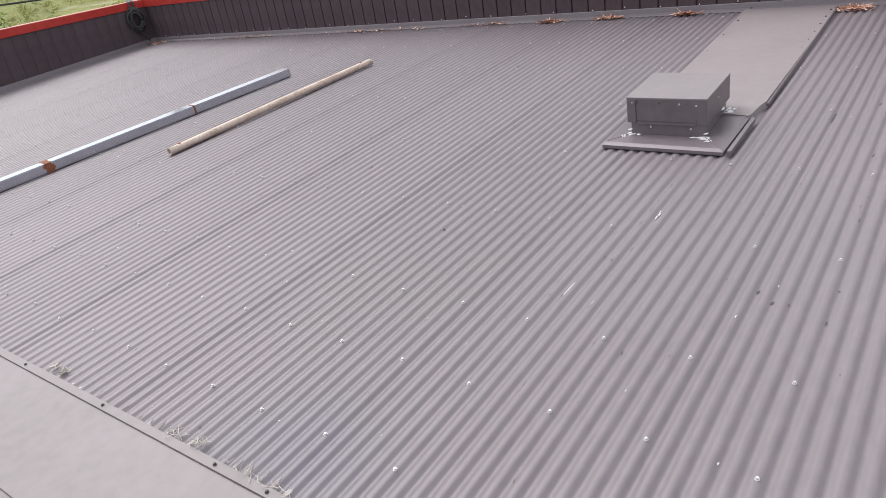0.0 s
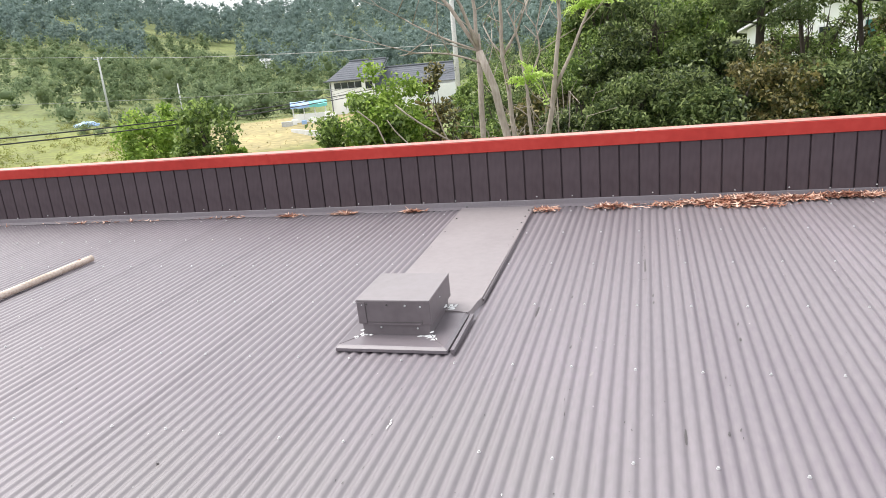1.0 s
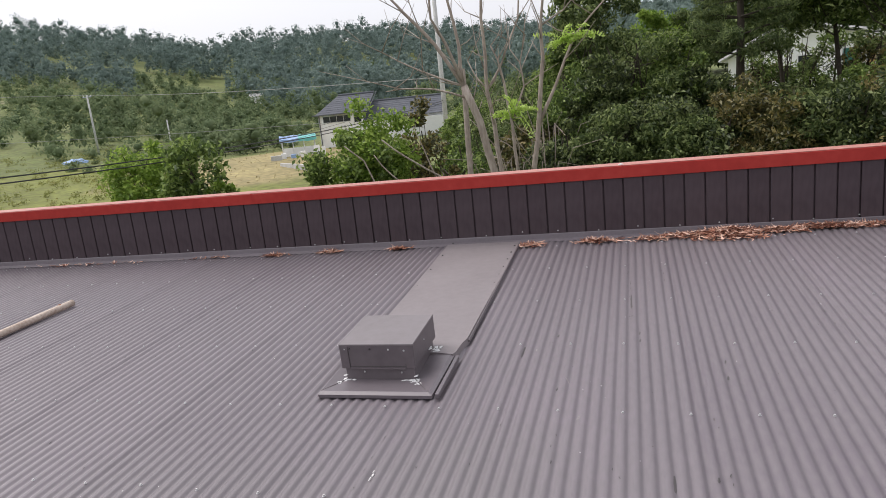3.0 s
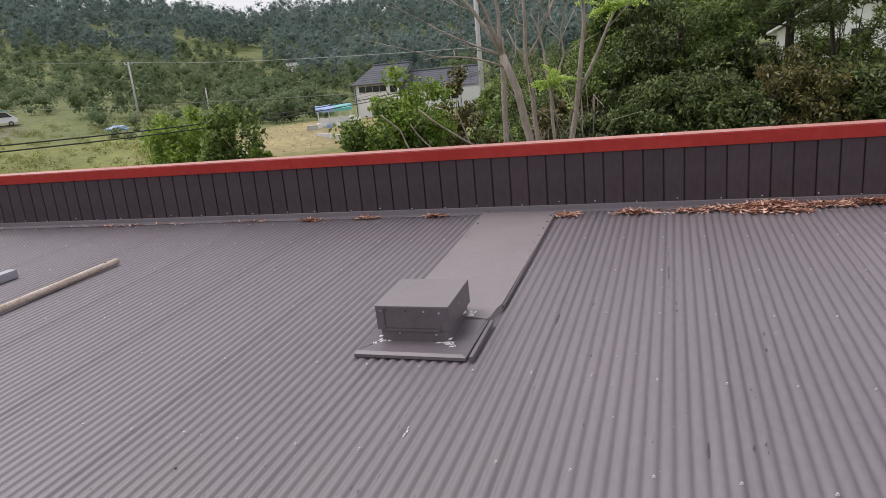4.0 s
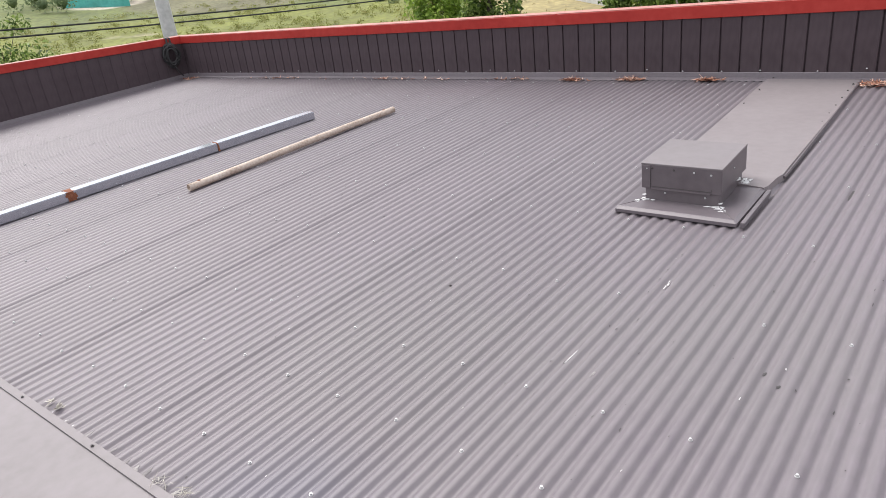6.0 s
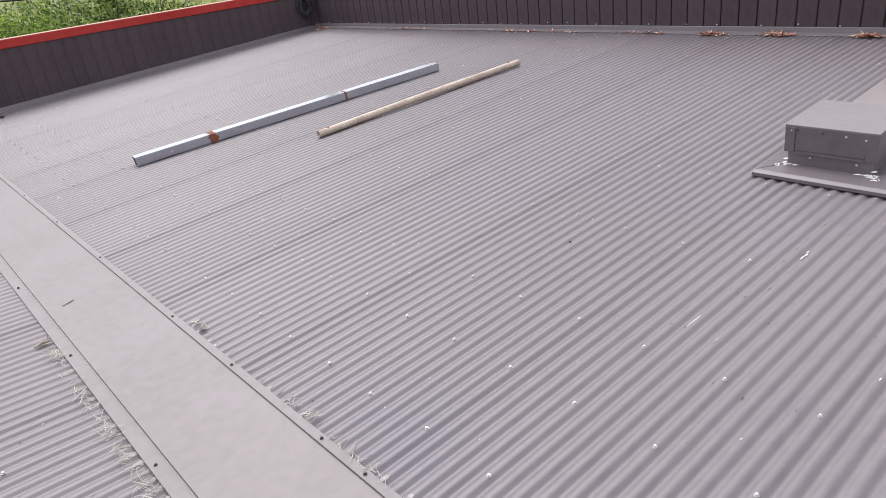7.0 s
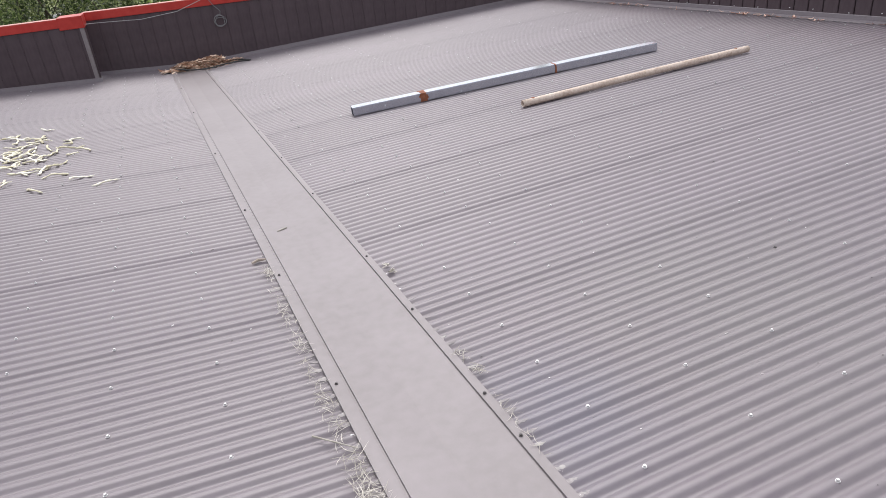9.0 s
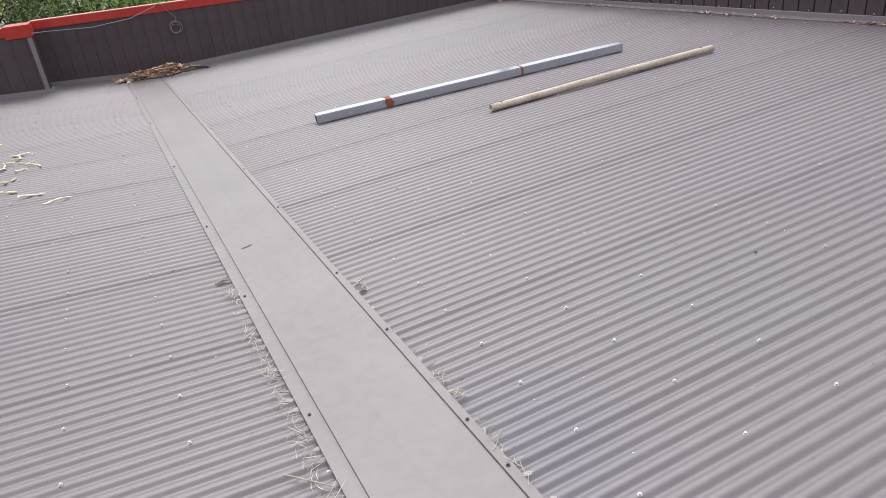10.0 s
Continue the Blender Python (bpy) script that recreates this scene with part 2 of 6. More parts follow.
def ground_material():
    """Meadow: green and straw patches, with one dry golden field and bare earth on the slope."""
    m = material("meadow", [(0.085, 0.112, 0.03), (0.125, 0.152, 0.041), (0.17, 0.185, 0.052)], rough=0.9, grain=0.7, blotch=0.05, bump=0.0)
    n, l = m.node_tree.nodes, m.node_tree.links
    b = n["Principled BSDF"]
    base = b.inputs["Base Color"].links[0].from_socket
    co = n.new("ShaderNodeTexCoord")

    def patch(centre, size, colour, sock):
        mp = n.new("ShaderNodeMapping")
        mp.vector_type = "TEXTURE"
        mp.inputs["Location"].default_value = (*centre, 0)
        mp.inputs["Scale"].default_value = (*size, 400)
        l.new(co.outputs["Object"], mp.inputs["Vector"])
        wob = n.new("ShaderNodeTexNoise")
        wob.inputs["Scale"].default_value = 0.12
        l.new(co.outputs["Object"], wob.inputs["Vector"])
        gr = n.new("ShaderNodeTexGradient")
        gr.gradient_type = "SPHERICAL"
        l.new(mp.outputs[0], gr.inputs[0])
        ad = n.new("ShaderNodeMath")
        ad.operation = "MULTIPLY_ADD"
        ad.inputs[1].default_value, ad.inputs[2].default_value = 0.6, -0.3
        l.new(wob.outputs[0], ad.inputs[0])
        su = n.new("ShaderNodeMath")
        su.operation = "ADD"
        l.new(gr.outputs["Fac"], su.inputs[0])
        l.new(ad.outputs[0], su.inputs[1])
        st = n.new("ShaderNodeMapRange")
        st.inputs["From Min"].default_value, st.inputs["From Max"].default_value = 0.12, 0.3
        l.new(su.outputs[0], st.inputs["Value"])
        mx = n.new("ShaderNodeMix")
        mx.data_type = "RGBA"
        l.new(st.outputs[0], mx.inputs["Factor"])
        l.new(sock, mx.inputs[6])
        mx.inputs[7].default_value = (*colour, 1)
        return mx.outputs[2]

    s = patch((-3, 27), (8, 10), (0.46, 0.37, 0.28), base)
    s = patch((-50, 33), (46, 34), (0.15, 0.166, 0.03), s)
    s = patch((-30, 58), (17, 20), (0.29, 0.24, 0.105), s)
    s = patch((-92, 60), (24, 14), (0.14, 0.135, 0.07), s)
    s = patch((-105, 52), (9, 8), (0.45, 0.4, 0.32), s)
    # mottling of the sward at two scales
    for scale, lo, hi in ((1.6, 0.7, 1.3), (0.13, 0.78, 1.22)):
        nz = n.new("ShaderNodeTexNoise")
        nz.inputs["Scale"].default_value, nz.inputs["Detail"].default_value = scale, 6
        l.new(co.outputs["Object"], nz.inputs["Vector"])
        mr = n.new("ShaderNodeMapRange")
        mr.inputs["From Min"].default_value, mr.inputs["From Max"].default_value = 0.3, 0.7
        mr.inputs["To Min"].default_value, mr.inputs["To Max"].default_value = lo, hi
        l.new(nz.outputs[0], mr.inputs["Value"])
        mu = n.new("ShaderNodeMix")
        mu.data_type, mu.blend_type = "RGBA", "MULTIPLY"
        mu.inputs["Factor"].default_value = 1.0
        l.new(s, mu.inputs[6])
        l.new(mr.outputs[0], mu.inputs[7])
        s = mu.outputs[2]
    l.new(s, b.inputs["Base Color"])
    return m


M_GROUND = ground_material()


# ---- building helpers ----
def mesh_of(name, verts, faces, mat, smooth=False):
    me = bpy.data.meshes.new(name)
    me.from_pydata([tuple(v) for v in verts], [], [tuple(f) for f in faces])
    me.materials.append(mat)
    if smooth:
        me.polygons.foreach_set("use_smooth", [True] * len(me.polygons))
    me.update()
    return me


def part(name, bm, mat, parent=None, label="", smooth=False, m=None):
    """Links a bmesh as one mesh object, under parent if one is given."""
    me = bpy.data.meshes.new(name)
    bmesh.ops.recalc_face_normals(bm, faces=bm.faces)
    bm.to_mesh(me)
    bm.free()
    me.materials.append(mat)
    if smooth:
        me.polygons.foreach_set("use_smooth", [True] * len(me.polygons))
    return obj(name, me, parent, label, m)


def obj(name, me, parent=None, label="", m=None):
    ob = new(name, me)
    if parent is not None:
        ob.parent = parent
    if m is not None:
        ob.matrix_basis = m
    return tagged(ob, label)


def empty(name, m=None):
    ob = new(name)
    ob.empty_display_size = 0.1
    if m is not None:
        ob.matrix_basis = m
    return ob


def add_box(bm, lo, hi, bevel=0.0, m=None):
    made = bmesh.ops.create_cube(bm, size=1)["verts"]
    c = [(a + b) / 2 for a, b in zip(lo, hi)]
    s = [b - a for a, b in zip(lo, hi)]
    for v in made:
        v.co = Vector((c[0] + v.co.x * s[0], c[1] + v.co.y * s[1], c[2] + v.co.z * s[2]))
    if bevel:
        edges = list({e for v in made for e in v.link_edges})
        r = bmesh.ops.bevel(bm, geom=edges, offset=bevel, segments=2, affect="EDGES", profile=0.6)
        made = list({v for f in r["faces"] for v in f.verts} | {v for v in made if v.is_valid})
    if m is not None:
        bmesh.ops.transform(bm, matrix=m, verts=made)
    return made


def box(lo, hi, bevel=0.0):
    bm = bmesh.new()
    add_box(bm, lo, hi, bevel)
    return bm


def add_tube(bm, pts, radii, sides=8, cap=True):
    """A tapered tube along points."""
    pts = [Vector(p) for p in pts]
    rings = []
    up = Vector((0, 0, 1))
    for i, p in enumerate(pts):
        d = (pts[min(i + 1, len(pts) - 1)] - pts[max(i - 1, 0)]).normalized()
        a = d.cross(up if abs(d.z) < 0.9 else Vector((1, 0, 0))).normalized()
        b = d.cross(a)
        r = radii[i] if isinstance(radii, (list, tuple)) else radii
        rings.append([bm.verts.new(p + (a * math.cos(2 * math.pi * k / sides) + b * math.sin(2 * math.pi * k / sides)) * r) for k in range(sides)])
    for u, v in zip(rings, rings[1:]):
        for k in range(sides):
            bm.faces.new((u[k], u[(k + 1) % sides], v[(k + 1) % sides], v[k]))
    if cap:
        bm.faces.new(rings[0][::-1])
        bm.faces.new(rings[-1])


def tube(pts, radii, sides=8, cap=True):
    bm = bmesh.new()
    add_tube(bm, pts, radii, sides, cap)
    return bm


def profile_run(points, x0, x1, skew=0.0):
    """Extrudes an open (y, z) profile along x; skew: dy per dx."""
    bm = bmesh.new()
    a = [bm.verts.new((x0, y + skew * x0, z)) for y, z in points]
    b = [bm.verts.new((x1, y + skew * x1, z)) for y, z in points]
    for i in range(len(points) - 1):
        bm.faces.new((a[i], b[i], b[i + 1], a[i + 1]))
    return bm


EYE = Vector((1.64, -0.24, 1.63))


def polar(az, el, r):
    """A point by azimuth from +y towards +x, elevation and level distance."""
    a = radians(az)
    return Vector((EYE.x + r * math.sin(a), EYE.y + r * math.cos(a), EYE.z + r * math.tan(radians(el))))


# ---- the roof: two shallow slopes that meet in a valley along x ----
PITCH, WAVE, SHEET, LAP0 = math.atan(0.05), 0.06, 0.9, 0.1
SKEW, RAKE = 0.0155, 0.021                          # walls and sheets stand slightly off square to one another
NORTH = Matrix.Rotation(PITCH, 4, "X")              # slope towards the back parapet
SOUTH = Matrix.Rotation(-PITCH, 4, "X")             # slope behind the valley
XW, XE, YN, YS = -9.32, 8.0, 5.9, -5.9
DEPTH = 0.0106


def rake(y, side=1):
    """How far the sheets have drifted in x at y, and where the slope's first lap starts."""
    return RAKE * y + (-0.055 if side > 0 else -0.385)


def wave_z(q):
    """Height of the corrugation at q across the sheets: rounded crests at 0 and slightly narrower troughs. The troughs beside a lap are deeper."""
    u = (q - LAP0) / WAVE
    k = (q - LAP0) % SHEET
    c = (1 + math.cos(2 * math.pi * u)) / 2
    c = 1 - (1 - c) ** 1.4
    return -DEPTH * (1 - c) * (1.22 if k < WAVE else 1.1 if k < 2 * WAVE else 1.0)


STATIONS = (0, 0.06, 0.12, 0.16, 0.19, 0.22, 0.26, 0.3, 0.35, 0.4, 0.45)


def sheet_mesh(q0, q1, y_at, side):
    """One corrugated sheet. Its crests lie at z = 0; its edges meet on a lap crest."""
    qs = []
    for w in range(int(round((q1 - q0) / WAVE))):
        qs += [q0 + WAVE * (w + f) for f in STATIONS] + [q0 + WAVE * (w + 1 - f) for f in STATIONS[:0:-1]]
    qs.append(q1)
    verts, faces = [], []
    rows = 7
    for q in qs:
        z = wave_z(min(q, q1 - 1e-5))
        ya, yb = y_at(q)
        for r in range(rows):
            f = r / (rows - 1)
            y = ya + (yb - ya) * f
            ripple = 0.0012 * math.sin(7 * f + 11 * q0) * math.sin(math.pi * (q - q0) / (q1 - q0))
            verts.append((q + rake(y, side), y, z + ripple))
    for i in range(len(qs) - 1):
        for r in range(rows - 1):
            a = i * rows + r
            faces.append((a, a + rows, a + rows + 1, a + 1))
    if side < 0:
        faces = [f[::-1] for f in faces]
    return mesh_of("roof_sheet", verts, faces, M_ROOF, True)


roof = tagged(empty("roof"), "low-pitched corrugated steel roof, brown-grey, sloping into a valley", "roof", kind="structure")
for i in range(-11, 10):
    q0 = LAP0 + i * SHEET
    q1 = q0 + SHEET
    if i == -11:
        q0 += 0.36
    if i == 9:
        q1 -= 0.6
    obj("roof_sheet", sheet_mesh(q0, q1, lambda q: (0.1 + SKEW * q, YN - 0.01 + SKEW * q), 1), roof, m=NORTH)
    obj("roof_sheet", sheet_mesh(q0, q1, lambda q: (-0.1 + SKEW * q, YS), -1), roof, m=SOUTH)
part("roof_deck", box((XW, YS, -0.5), (XE, YN + 0.1, -0.3)), M_WALL, roof)

# valley cover: a broad folded strip with a narrow groove along each side lip
cover = tagged(empty("valley_cover"), "long flat grey-brown steel flashing strip along the roof valley", "flashing", kind="structure")
W_N, W_S, SKEW_V = 0.248, -0.236, 0.0178
prof = [(W_N, -0.009), (W_N, 0.008), (W_N - 0.033, 0.009), (W_N - 0.0345, 0.001), (W_N - 0.0385, 0.001), (W_N - 0.04, 0.006), (0.0, 0.0025),
        (W_S + 0.061, 0.0075), (W_S + 0.0585, 0.001), (W_S + 0.0465, 0.001), (W_S + 0.045, 0.011), (W_S, 0.0095), (W_S - 0.001, -0.009)]
prof = [(y, z + max(0.0065, 0.05 * abs(y))) for y, z in prof]
for a, b in ((-9.3, 2.1), (2.1, 8.0)):
    part("flashing_strip", profile_run(prof, a, b + 0.02, SKEW_V), M_FLASH, cover)


def screw_mesh(mat, r=0.0056, h=0.006):
    bm = bmesh.new()
    bmesh.ops.create_cone(bm, cap_ends=True, segments=8, radius1=r * 1.35, radius2=r * 1.25, depth=0.002)
    bmesh.ops.translate(bm, verts=bm.verts, vec=(0, 0, 0.001))
    v = bmesh.ops.create_cone(bm, cap_ends=True, segments=6, radius1=r, radius2=r * 0.8, depth=h)["verts"]
    bmesh.ops.translate(bm, verts=v, vec=(0, 0, 0.002 + h / 2))
    me = bpy.data.meshes.new("screw")
    bm.to_mesh(me)
    bm.free()
    me.materials.append(mat)
    return me


SCREW, SCREW_DARK = screw_mesh(M_SCREW), screw_mesh(M_SCREW_DARK)


def screw_at(parent, m, x, y, z=0.0, me=None):
    obj("screw", me or SCREW, parent, m=m @ Matrix.Translation((x, y, z)))


rng = random.Random(4)
far_screws = []
for side, m in ((1, NORTH), (-1, SOUTH)):
    for y in (0.487, 0.888, 1.275, 2.018, 2.757, 3.533, 4.27, 5.02, 5.68) if side > 0 else (0.627, 1.01, 1.4, 2.15, 2.9, 3.65, 4.4, 5.15):
        for k in range(-34, 28):
            sy = side * y + rng.uniform(-0.009, 0.009)
            sx = LAP0 + 0.3 * k + rake(sy, side) + rng.uniform(-0.005, 0.005)
            if side > 0 and -0.02 < sx < 0.72 and sy > 2.82:
                continue
            if not XW + 0.1 < sx < XE or rng.random() < 0.02:
                continue
            if -3.2 < sx < 3.6 and (side > 0 and y < 4 or side < 0 and y < 1.5):
                screw_at(roof, m, sx, sy, 0.0)
            else:
                far_screws.append(m @ Vector((sx, sy, 0.0)))
bm = bmesh.new()
for p in far_screws:
    v = bmesh.ops.create_cone(bm, cap_ends=True, segments=6, radius1=0.007, radius2=0.005, depth=0.007)["verts"]
    bmesh.ops.translate(bm, verts=v, vec=p + Vector((0, 0, 0.0045)))
tagged(part("far_screws", bm, M_SCREW, roof), kind="stuff")
for x in (-6.1, -4.6, -3.6, -2.62, -1.5, -0.87, -0.19, 0.06, 0.9, 2.0, 3.0):
    screw_at(cover, NORTH, x, W_N - 0.016 + SKEW_V * x, 0.009, SCREW_DARK)
for x in (-7.5, -5.9, -4.1, -2.6, -1.55, -0.52, 0.5, 1.6, 2.7):
    screw_at(cover, SOUTH, x, W_S + 0.02 + SKEW_V * x, 0.009, SCREW_DARK)
screw_at(roof, NORTH, -0.362, 1.77, 0.0, SCREW_DARK)


# ---- parapets ----
CAP_Z, CAP_H, PANEL = 0.94, 0.108, 0.1735


def panel_mesh(w, h, groove=0.015):
    """A cladding board with a rounded west edge and a stepped seam on the east."""
    g = 0.012
    pr = [(0, groove), (0.0, -0.002), (0.004, -0.006), (w - g - 0.004, -0.006), (w - g, -0.002), (w - g, groove), (w, groove)]
    verts = [(a, b, 0) for a, b in pr] + [(a, b, h) for a, b in pr]
    n = len(pr)
    faces = [(i, i + 1, n + i + 1, n + i) for i in range(n - 1)]
    return mesh_of("cladding_panel", verts, faces, M_WALL)


def parapet(name, label, length, height, m, joints, groove=0.015, first=0.0):
    """A parapet in its own frame: x along it, -y its inner face, z from its foot."""
    w = tagged(empty(name, m), label, "parapet", kind="structure")
    part("wall_core", box((0, 0.026, -0.6), (length, 0.2, height)), M_WALL, w)
    me = panel_mesh(PANEL, height, groove)
    if first:
        obj("cladding_panel", panel_mesh(first, height, groove), w)
    n = int((length - first) / PANEL)
    for i in range(n):
        obj("cladding_panel", me, w, m=Matrix.Translation((first + i * PANEL, 0, 0)))
    rest = length - first - n * PANEL
    if rest > 0.03:
        obj("cladding_panel", panel_mesh(rest, height, groove), w, m=Matrix.Translation((first + n * PANEL, 0, 0)))
    lo = 0.0
    for hi in list(joints) + [length]:
        bm = bmesh.new()
        top, o = height + 0.004, 0.022
        sec = [(-o + 0.008, top - CAP_H - 0.004), (-o, top - CAP_H), (-o, top - 0.008), (-o + 0.004, top - 0.004), (0.1, top - 0.001), (0.212, top + 0.001), (0.216, top - 0.003), (0.216, top - CAP_H), (0.206, top - CAP_H - 0.004)]
        g = 0.0025
        va = [bm.verts.new((lo, y, z)) for y, z in sec]
        vb = [bm.verts.new((hi - g, y, z)) for y, z in sec]
        for i in range(len(sec)):
            j = (i + 1) % len(sec)
            bm.faces.new((va[i], vb[i], vb[j], va[j]))
        bm.faces.new(va)
        bm.faces.new(vb[::-1])
        cap = part("coping", bm, M_RED, w, "red painted steel coping")
        # top sheet in a paler, pinker red than the coping's sides
        part("coping_top", box((lo, -0.017, top - 0.002), (hi - 0.003, 0.205, top + 0.0025), 0.001), M_RED_TOP, cap, "pinkish top of the coping")
        if hi < length:
            bm = bmesh.new()
            add_box(bm, (hi - 0.004, -0.0235, height - CAP_H + 0.004), (hi + 0.012, 0.2, height + 0.0055), 0.0008)
            part("coping_joint", bm, M_RED, w)
        lo = hi
    return w


LEN_N = XE - XW + 0.2
yaw_n = math.degrees(math.atan(SKEW))
FOOT_N = 0.29
wall_n = parapet("wall_north", "dark brown-grey clad parapet with red metal coping", LEN_N, CAP_Z - 0.003 - FOOT_N, pose(XW, YN + SKEW * XW, FOOT_N, 0, 0, yaw_n), (3.6, 7.28, 10.98, 14.68), first=0.0595)
part("sealant_dab", tube([(10.955, 0.02, CAP_Z - FOOT_N + 0.001), (10.975, 0.03, CAP_Z - FOOT_N + 0.006), (10.998, 0.025, CAP_Z - FOOT_N + 0.001)], [0.008, 0.014, 0.007], 8), M_SILICONE, wall_n, "white sealant dab on the coping joint", smooth=True)
# foot flashing of the back parapet, with a row of screws
foot = profile_run([(-0.06, 0.002), (-0.056, 0.007), (-0.016, 0.022), (-0.011, 0.062), (-0.007, 0.067)], 0, LEN_N)
part("foot_flashing", foot, M_ROOF, wall_n, m=Matrix.Translation((0, 0, -0.002)))
for i in range(46):
    screw_at(wall_n, Matrix.Identity(4), 0.3 + i * 0.36 + rng.uniform(-0.05, 0.05), -0.012, 0.08 + rng.uniform(-0.01, 0.012))

wall_w = parapet("wall_west", "dark clad side parapet with red coping", YN + 1.33 - 0.12, CAP_Z, pose(XW - 0.11, -1.33, 0.0, 0, 0, 86.5), (2.9, 5.6), 0.0)
part("foot_flashing", profile_run([(-0.09, 0.004), (-0.08, 0.01), (-0.02, 0.03), (-0.014, 0.075), (-0.007, 0.08)], 0.0, 1.4), M_ROOF, wall_w, m=pose(0, 0, 0.055, 0, 2.86, 0))
part("foot_flashing", profile_run([(-0.09, 0.004), (-0.08, 0.01), (-0.02, 0.03), (-0.014, 0.075), (-0.007, 0.08)], 1.4, 7.1), M_ROOF, wall_w, m=Matrix.Translation((0, 0, -0.08)) @ pose(0, 0, 0, 0, -2.86, 0))
wall_sw = parapet("wall_southwest", "dark clad parapet return standing proud, red coping", 4.57, CAP_Z - 0.01, pose(-8.85, -5.9, 0.0, 0, 0, 90), (2.4,), 0.0)
bm = box((4.57, -0.006, -0.1), (4.58, 0.47, CAP_Z - 0.14), 0.002)
part("end_panel", bm, M_WALL, wall_sw)
part("corner_trim", box((4.535, -0.012, 0.0), (4.586, 0.03, CAP_Z - 0.15), 0.004), M_FLASH, wall_sw, "worn pale corner trim")
part("end_coping", box((4.3, -0.024, CAP_Z - 0.148), (4.6, 0.5, CAP_Z + 0.006), 0.006), M_RED, wall_sw, "red coping end piece")
part("foot_flashing", profile_run([(-0.09, 0.004), (-0.08, 0.01), (-0.02, 0.03), (-0.014, 0.075), (-0.007, 0.08)], 0, 4.62), M_ROOF, wall_sw, m=Matrix.Translation((0, 0, 0.28)) @ pose(0, 0, 0, 0, 2.86, 0))
parapet("wall_south", "dark clad parapet with red coping behind the roof", XE - XW + 0.2, CAP_Z - 0.29, pose(XE + 0.1, YS, 0.29, 0, 0, 180), ())
parapet("wall_east", "dark clad parapet with red coping at the far roof end", 12.2, CAP_Z, pose(XE, 6.1, 0.0, 0, 0, -90), ())
# the building below the roof
body = part("building_body", box((XW + 0.02, YS + 0.02, -4.2), (XE - 0.02, YN - 0.25, -0.52)), M_WALL)
tagged(body, "dark clad walls of the building below the roof", "building", kind="structure")

# ---- ground: one sheet, rising into hills on the far side ----
RIDGE_AZ, RIDGE_EL = [-110, -60, -45, -38, -33, -25, -21, -8, 2, 30], [5, 8.2, 7.5, 6.9, 6.0, 5.8, 6.0, 4.8, 5.2, 5]
R_KEY = [0, 20, 50, 75, 100, 130, 180, 250, 400, 600, 1500, 4000]


def ground_z(x, y):
    dx, dy = x - EYE.x, y - EYE.y
    r, az = math.hypot(dx, dy), math.degrees(math.atan2(dx, dy))
    west = [-3.7, -3.6, -2.9, -1.9, 0.1, 3.6, 9.5, 19.0]
    mid = [-3.7, -3.6, -2.9, -2.2, -2.0, -0.8, 4.0, 12.5]
    east = [-3.4, 0.0, 0.8, 1.8, 3.0, 5.0, 9.0, 15.0]
    back = [-3.7, -3.7, -3.7, -3.7, -3.6, -3.4, -2.5, 0.0]

    def step(t):
        t = min(1, max(0, t))
        return t * t * (3 - 2 * t)
    a = step((az + 44) / 16)
    b = step((az + 12) / 14)
    c = step((abs(az + 20) - 75) / 40)
    key = [((w * (1 - a) + m * a) * (1 - b) + e * b) * (1 - c) + s * c for w, m, e, s in zip(west, mid, east, back)]
    ridge = 400 * math.tan(radians(float(np.interp(az, RIDGE_AZ, RIDGE_EL)))) * (1 - 0.85 * c)
    key += [ridge, ridge * 0.7, 20, -60]
    z = float(np.interp(r, R_KEY, key))
    if r > 30:
        z += min(1, (r - 30) / 80) * 1.2 * noise.noise(Vector((x * 0.02, y * 0.02, 0))) + min(1, (r - 30) / 200) * 5 * noise.noise(Vector((x * 0.006, y * 0.006, 3)))
    return z


verts, faces = [(EYE.x, EYE.y, -3.7)], []
radii = [6, 10, 14, 19, 25, 32, 40, 48, 56, 65, 75, 86, 98, 111, 126, 143, 162, 184, 210, 240, 272, 308, 350, 395, 450, 530, 700, 1000, 1700, 4000]
AZN = 180
for r in radii:
    for k in range(AZN):
        a = 2 * math.pi * k / AZN
        px, py = EYE.x + r * math.sin(a), EYE.y + r * math.cos(a)
        verts.append((px, py, ground_z(px, py)))
for k in range(AZN):
    faces.append((0, 1 + (k + 1) % AZN, 1 + k))
for i in range(len(radii) - 1):
    for k in range(AZN):
        a, b = 1 + i * AZN + k, 1 + i * AZN + (k + 1) % AZN
        faces.append((a, b, b + AZN, a + AZN))
tagged(obj("ground", mesh_of("ground", verts, faces, M_GROUND, True)), "green and straw-coloured meadow rising into a wooded hill", "ground", kind="structure")


